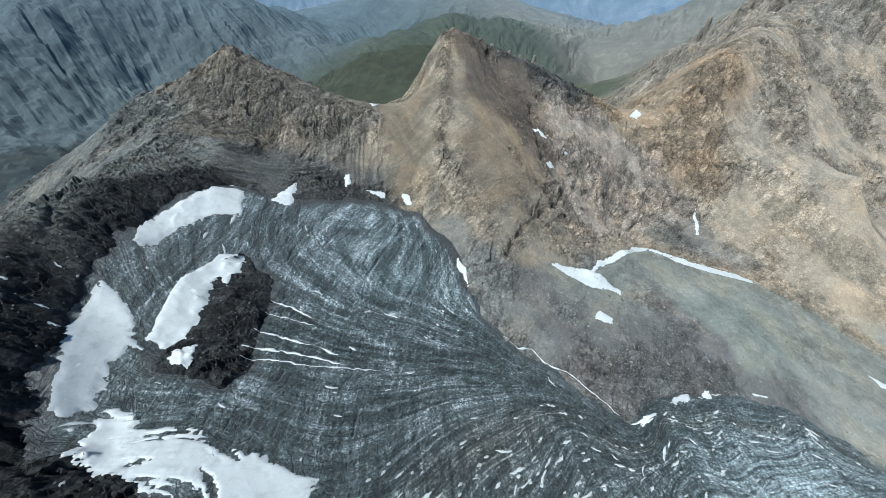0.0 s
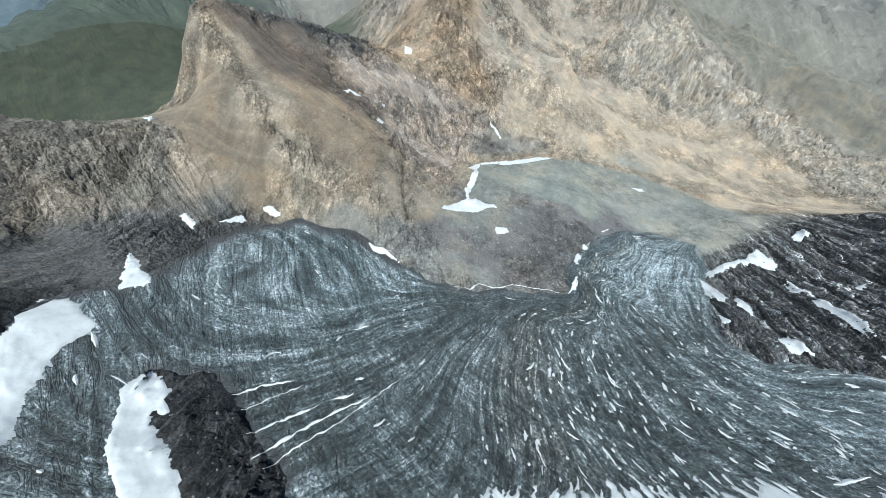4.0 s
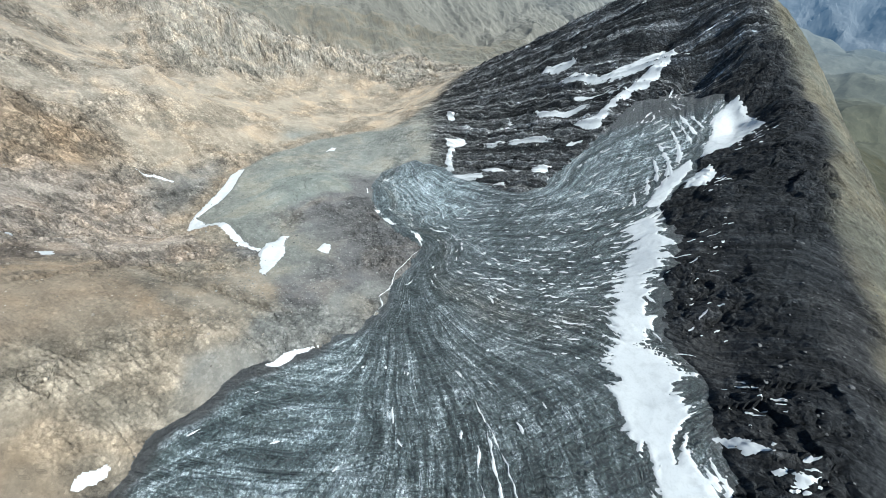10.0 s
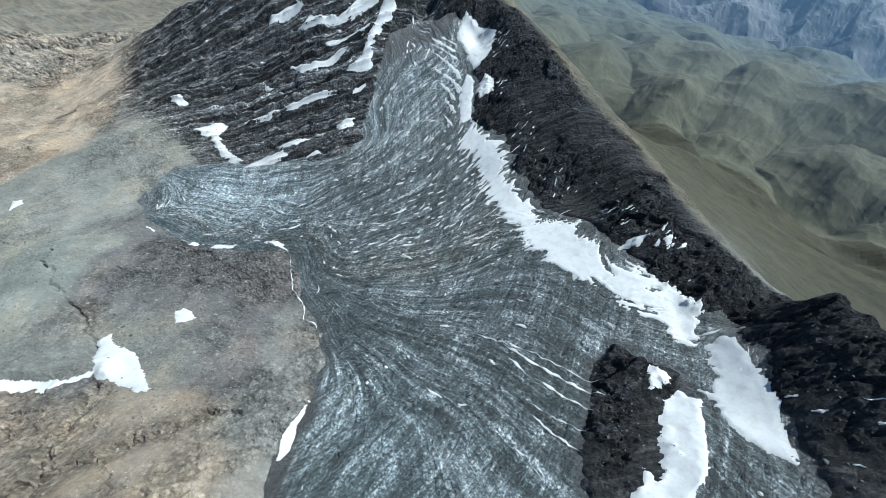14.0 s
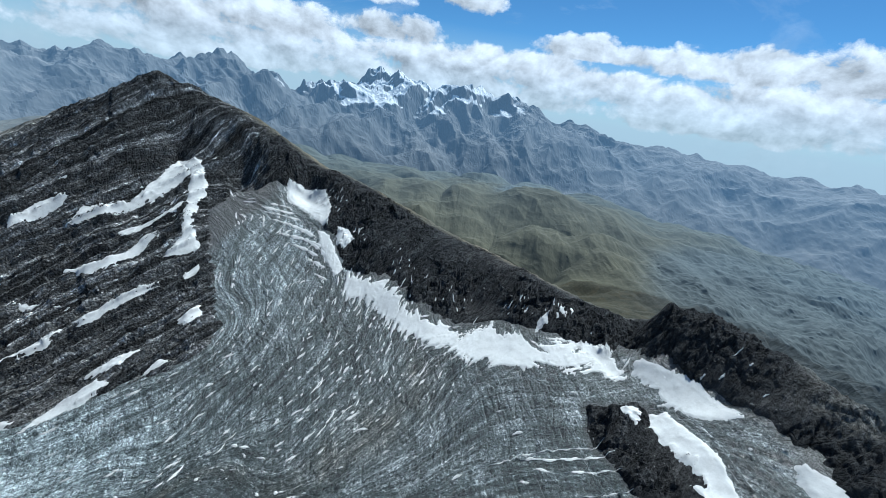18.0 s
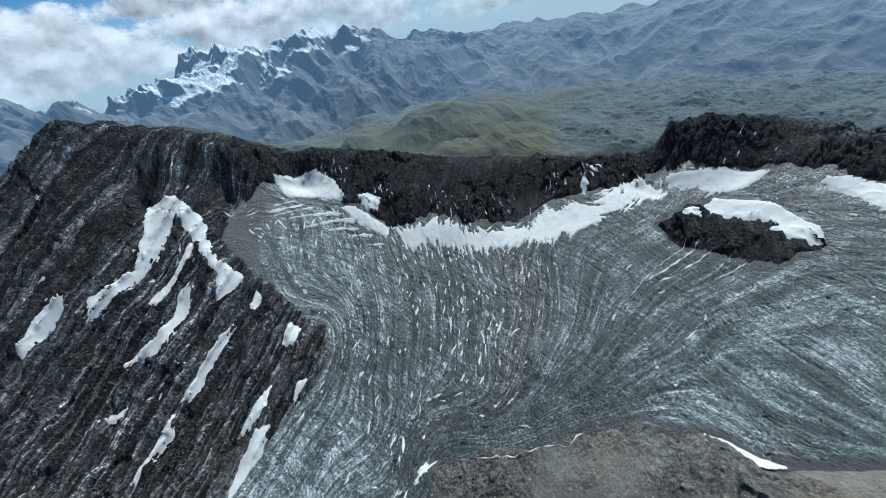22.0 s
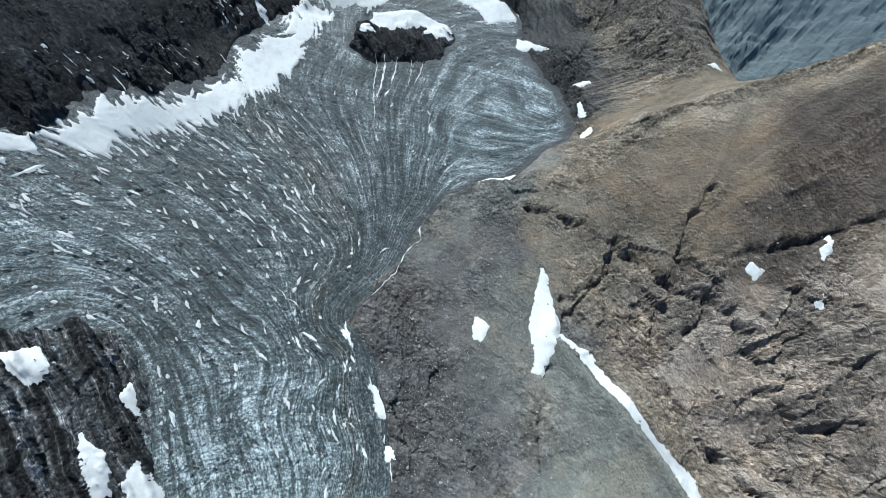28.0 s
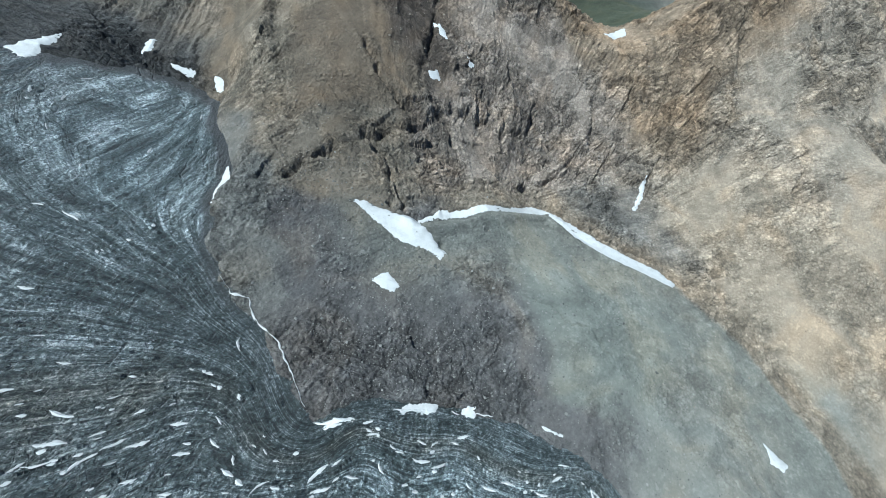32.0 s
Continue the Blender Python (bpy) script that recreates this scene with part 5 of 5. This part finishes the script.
def snow_ribbon(line, wide, label="thin winding strip of snow and meltwater along the ice edge"):
    """A narrow winding strip on the ground."""
    pts = np.array([c[:2] for c in dense([(x, y, 0) for x, y in line], 1.2)])
    pts = pts + (0.9 if wide < 1.2 else 0.5) * np.stack([perlin(pts[:, 0] / 5 + 9, pts[:, 1] / 5), perlin(pts[:, 0] / 5, pts[:, 1] / 5 + 21)], 1)
    along = np.gradient(pts, axis=0)
    along /= np.linalg.norm(along, axis=1)[:, None] + 1e-9
    across = np.stack([-along[:, 1], along[:, 0]], 1)
    ends = np.minimum(np.linspace(0, 1, len(pts)), np.linspace(1, 0, len(pts)))
    half = wide * (np.clip(0.62 + 0.75 * perlin(pts[:, 0] / 7, pts[:, 1] / 7 + 5) + 0.35 * perlin(pts[:, 0] / 2.3, pts[:, 1] / 2.3), 0.12, 2) * np.clip(0.15 + 6 * ends, 0, 1))[:, None]
    rows = [pts - across * half, pts, pts + across * half]
    v = np.concatenate([np.c_[r, top_at(r[:, 0], r[:, 1], EVEN_Z if wide > 1.5 else TOP_Z) + (0.75 if k == 1 else 0.35)] for k, r in enumerate(rows)])
    n = len(pts)
    f = [(k * n + i, k * n + i + 1, (k + 1) * n + i + 1, (k + 1) * n + i) for k in (0, 1) for i in range(n - 1)]
    me = bpy.data.meshes.new("snow_strip")
    me.from_pydata(v.tolist(), [], f)
    me.materials.append(SNOW)
    return tagged(new("snow_strip", me), label, "snow strip", "thin snow strips")


for line, wide in (([(78, 211), (91, 202), (103, 203), (112, 192), (133, 183), (151, 167), (166, 152)], 0.7), ([(174, 146), (181, 148), (196, 153)], 1.0), ([(215, 167), (229, 171), (241, 177)], 1.4), ([(267, 183), (279, 185)], 1.0),
                   ([(-111, 205), (-95, 202), (-78, 196)], 0.8), ([(-113, 177), (-94, 175), (-73, 171)], 1.1), ([(-116, 163), (-102, 164), (-66, 161), (-46, 157)], 1.1), ([(-110, 192), (-98, 192), (-75, 189)], 0.7),
                   ([(-113, 153), (-103, 156), (-68, 154), (-46, 155), (-20, 158)], 0.6)):
    snow_ribbon(line, wide)
for line, wide in (([(191, -143), (170, -138), (149, -132)], 2.4), ([(181, -147), (156, -144)], 2.0), ([(174, -123), (150, -112), (127, -98)], 2.6), ([(163, -103), (135, -92), (108, -77)], 2.4), ([(134, -93), (112, -74), (94, -57)], 2.6),
                   ([(128, -69), (108, -56)], 2.0), ([(185, -128), (181, -110)], 1.4), ([(176, -134), (158, -127), (140, -118)], 1.8), ([(157, -116), (140, -106), (122, -92)], 2.0), ([(150, -88), (132, -80), (114, -68)], 1.6),
                   ([(120, -52), (104, -42)], 1.6), ([(186, -136), (172, -130)], 1.3)):
    snow_ribbon(line, wide, "curved strip of snow in a crevasse of the upper ice")

# ---- the far mountains round the horizon ----
SKYLINE = [(0, 0.9), (12, 0.6), (24, 0.8), (45, 0.0), (72, -1.6), (90, -2.0), (120, -1.0), (150, -1.0), (190, -1.6), (208, -2.3), (221, -2.2), (235, -1.3), (246, 0.2), (254, 0.5), (262, 1.6), (270, 1.7), (276, 1.0), (284, 0.8), (300, -0.2), (320, 0.0), (346, 0.9), (360, 0.9)]


def far_material():
    m, n, l, b = material("painted_haze_mountains", 0.95)
    place = n.new("ShaderNodeTexCoord").outputs["Object"]
    f = noise_node(n, l, place, 0.005, 9, 0.7, 0.5)
    g = noise_node(n, l, stretch_node(n, l, place, (1.0, 1.0, 0.4)), 0.018, 7, 0.7, 0.7)
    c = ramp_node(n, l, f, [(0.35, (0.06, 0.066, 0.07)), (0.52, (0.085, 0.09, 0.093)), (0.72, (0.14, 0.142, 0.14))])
    c = mix_node(n, l, c, ramp_node(n, l, g, [(0.35, 0.7), (0.55, 1.0), (0.7, 1.4)]), 0.4, "MULTIPLY")
    ice = attribute_node(n, "ice", "Fac")
    white = math_node(n, l, "MULTIPLY_ADD", math_node(n, l, "MULTIPLY_ADD", f, 1.2, ice), 5.0, -5.9)
    m2 = n.new("ShaderNodeClamp")
    l.new(white, m2.inputs[0])
    # snow, its white lowered to mimic the haze in front
    c = mix_node(n, l, c, (0.5, 0.52, 0.53), m2.outputs[0])
    l.new(c, b.inputs["Base Color"])
    # aerial haze put in as blue emission; the rock itself gives no light
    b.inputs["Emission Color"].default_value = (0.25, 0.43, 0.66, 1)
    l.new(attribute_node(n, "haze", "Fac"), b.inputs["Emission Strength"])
    return m


def far_mountains():
    turn, reach = np.radians(np.linspace(0, 360, 1801)), np.linspace(2600, 4600, 150)
    a, q = np.meshgrid(turn, reach)
    x, y = CENTRE[0] + q * np.cos(a), CENTRE[1] + q * np.sin(a)
    deg = np.degrees(a)
    top = 290 + 4150 * np.tan(np.radians(np.interp(deg, *zip(*SKYLINE))))
    high = smooth(225, 255, deg) * smooth(325, 285, deg)
    rise = smooth(2650, 4100, q)
    wx, wy = x + 150 * fractal(x, y, 620, 3, off=52), y + 150 * fractal(x, y, 620, 3, off=54)
    massif = fractal(wx, wy, 1500, 3, 0.45, True, 50.0)
    spurs = fractal(wx, wy, 520, 6, 0.46, True, 58.0)
    z = -460 + (top + 420) * rise ** 1.2 + (massif - 0.5) * (90 + 260 * rise * high) + (spurs - 0.45) * (60 + (50 + 110 * high) * rise) - 50
    steep = np.hypot(np.gradient(z, axis=0) / (reach[1] - reach[0]), np.gradient(z, axis=1) / (q * (turn[1] - turn[0])))
    ice = smooth(238, 255, deg) * smooth(290, 276, deg) * smooth(90, 260, z + 170 * fractal(x, y, 330, 4, off=62) + 70 * smooth(14, 4, np.abs(deg - 267))) * smooth(2.0, 1.0, steep)
    # haze: strength of the painted glow, more with distance and in the north
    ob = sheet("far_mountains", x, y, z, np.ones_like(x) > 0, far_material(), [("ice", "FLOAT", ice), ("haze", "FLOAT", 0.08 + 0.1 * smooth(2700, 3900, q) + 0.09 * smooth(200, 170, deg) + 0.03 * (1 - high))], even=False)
    tagged(ob, "hazy blue mountain ranges with glaciers along the horizon", "mountains", kind="structure")


far_mountains()


# ---- loose rocks ----
def rock_mesh(seed, flat=0.6):
    """An angular boulder of about 1 m."""
    rng = random.Random(seed)
    bm = bmesh.new()
    bmesh.ops.create_icosphere(bm, subdivisions=1, radius=0.5)
    for v in bm.verts:
        v.co *= rng.uniform(0.7, 1.25)
        v.co.z *= flat
    v = np.array([q.co[:] for q in bm.verts])
    bm.verts.index_update()
    t = np.array([[w.index for w in face.verts] for face in bm.faces])
    bm.free()
    return v, t


def loose_rocks(name, count, spots, sizes, mat, label, seed):
    """Many stones of one kind, joined: nobody could count them."""
    rng, shapes = random.Random(seed), [rock_mesh(100 + k) for k in range(8)]
    verts, faces, total = [], [], 0
    while count > 0:
        (x, y, spread) = rng.choice(spots)
        x, y = rng.gauss(x, spread), rng.gauss(y, spread)
        i, j = int(np.searchsorted(XS, x)), int(np.searchsorted(YS, y))
        count -= 1
        if ICE_IN[j, i] > 1:
            continue
        v, t = rng.choice(shapes)
        size = rng.uniform(*sizes) * (2.2 if rng.random() < 0.06 else 1.0)
        a = rng.uniform(0, 6.28)
        w = v * size * np.array([rng.uniform(0.8, 1.4), rng.uniform(0.8, 1.2), rng.uniform(0.7, 1.1)])
        w = np.c_[w[:, 0] * math.cos(a) - w[:, 1] * math.sin(a) + x, w[:, 0] * math.sin(a) + w[:, 1] * math.cos(a) + y, w[:, 2] + size * 0.12]
        w[:, 2] += float(top_at(np.array([x]), np.array([y]))[0])
        verts.append(w)
        faces.append(t + total)
        total += len(v)
    me = bpy.data.meshes.new(name)
    me.from_pydata(np.concatenate(verts).tolist(), [], np.concatenate(faces).tolist())
    me.materials.append(mat)
    tagged(new(name, me), label, "stones", kind="stuff")


def stone_material(name, low, high):
    m, n, l, b = material(name, 0.9)
    g = n.new("ShaderNodeNewGeometry").outputs["Random Per Island"]
    place = n.new("ShaderNodeTexCoord").outputs["Object"]
    c = mix_node(n, l, ramp_node(n, l, g, [(0.0, low), (1.0, high)]), ramp_node(n, l, noise_node(n, l, place, 2.0, 4, 0.7), [(0.3, 0.7), (0.7, 1.3)]), 1.0, "MULTIPLY")
    l.new(c, b.inputs["Base Color"])
    return m


GREY_STONE = stone_material("grey_stone", (0.06, 0.06, 0.055), (0.24, 0.235, 0.215))
TAN_STONE = stone_material("tan_stone", (0.1, 0.088, 0.072), (0.3, 0.26, 0.21))
DARK_STONE = stone_material("dark_stone", (0.03, 0.03, 0.03), (0.16, 0.155, 0.15))
loose_rocks("moraine_stones", 6500, [(200, 200, 40), (240, 250, 45), (170, 270, 35), (300, 230, 50), (110, 260, 30), (420, 190, 50), (330, 320, 50), (230, 190, 30)], (0.4, 1.1), GREY_STONE, "grey moraine boulders and stones scattered beside the ice", 1)
loose_rocks("scree_stones", 1500, [(180, 400, 45), (260, 470, 50), (80, 330, 30), (120, 480, 50), (330, 540, 60), (480, 420, 70)], (0.45, 1.3), TAN_STONE, "tan and brown scree blocks on the slopes", 2)
loose_rocks("dark_stones", 1300, [(330, -40, 50), (280, -90, 45), (400, -60, 50), (-130, 180, 25), (-190, 150, 25), (0, -60, 40), (-90, 20, 40), (440, 20, 40)], (0.5, 1.4), DARK_STONE, "dark slate blocks lying on the ledges", 3)


def rock_pinnacle(x, y, tall, wide, seed, label, mat):
    """A standing spire of rock on a crest, foot sunk in the ground."""
    rng = random.Random(seed)
    bm = bmesh.new()
    rings, sides = 7, 7
    base = float(top_at(np.array([x]), np.array([y]))[0]) - 0.25 * tall
    layers = []
    for k in range(rings):
        f = k / (rings - 1)
        r = wide * (1 - 0.6 * f ** 1.5)
        lean = rng.uniform(-0.12, 0.12) * wide
        layers.append([bm.verts.new((x + lean + r * rng.uniform(0.7, 1.2) * math.cos(6.283 * s / sides), y + r * rng.uniform(0.6, 1.0) * math.sin(6.283 * s / sides), base + 1.25 * tall * f + rng.uniform(-0.05, 0.05) * tall)) for s in range(sides)])
    for a, b in zip(layers[:-1], layers[1:]):
        for s in range(sides):
            bm.faces.new((a[s], a[(s + 1) % sides], b[(s + 1) % sides], b[s]))
    bm.faces.new(layers[-1])
    me = bpy.data.meshes.new("rock_pinnacle")
    bm.to_mesh(me)
    bm.free()
    me.materials.append(mat)
    return tagged(new("rock_pinnacle", me), label, "rock pinnacle", "pinnacles on the crest")


for k, (x, y, tall, wide) in enumerate([(150, 629, 13, 4.2), (126, 620, 6, 3.5), (108, 612, 5, 4), (172, 634, 5, 3), (212, 640, 4, 2.5), (246, 642, 8, 3), (262, 640, 5, 2.5), (80, 598, 4, 4)]):
    rock_pinnacle(x, y, tall, wide, 60 + k, "pale jagged rock spire standing on the brown crest", TAN_STONE)
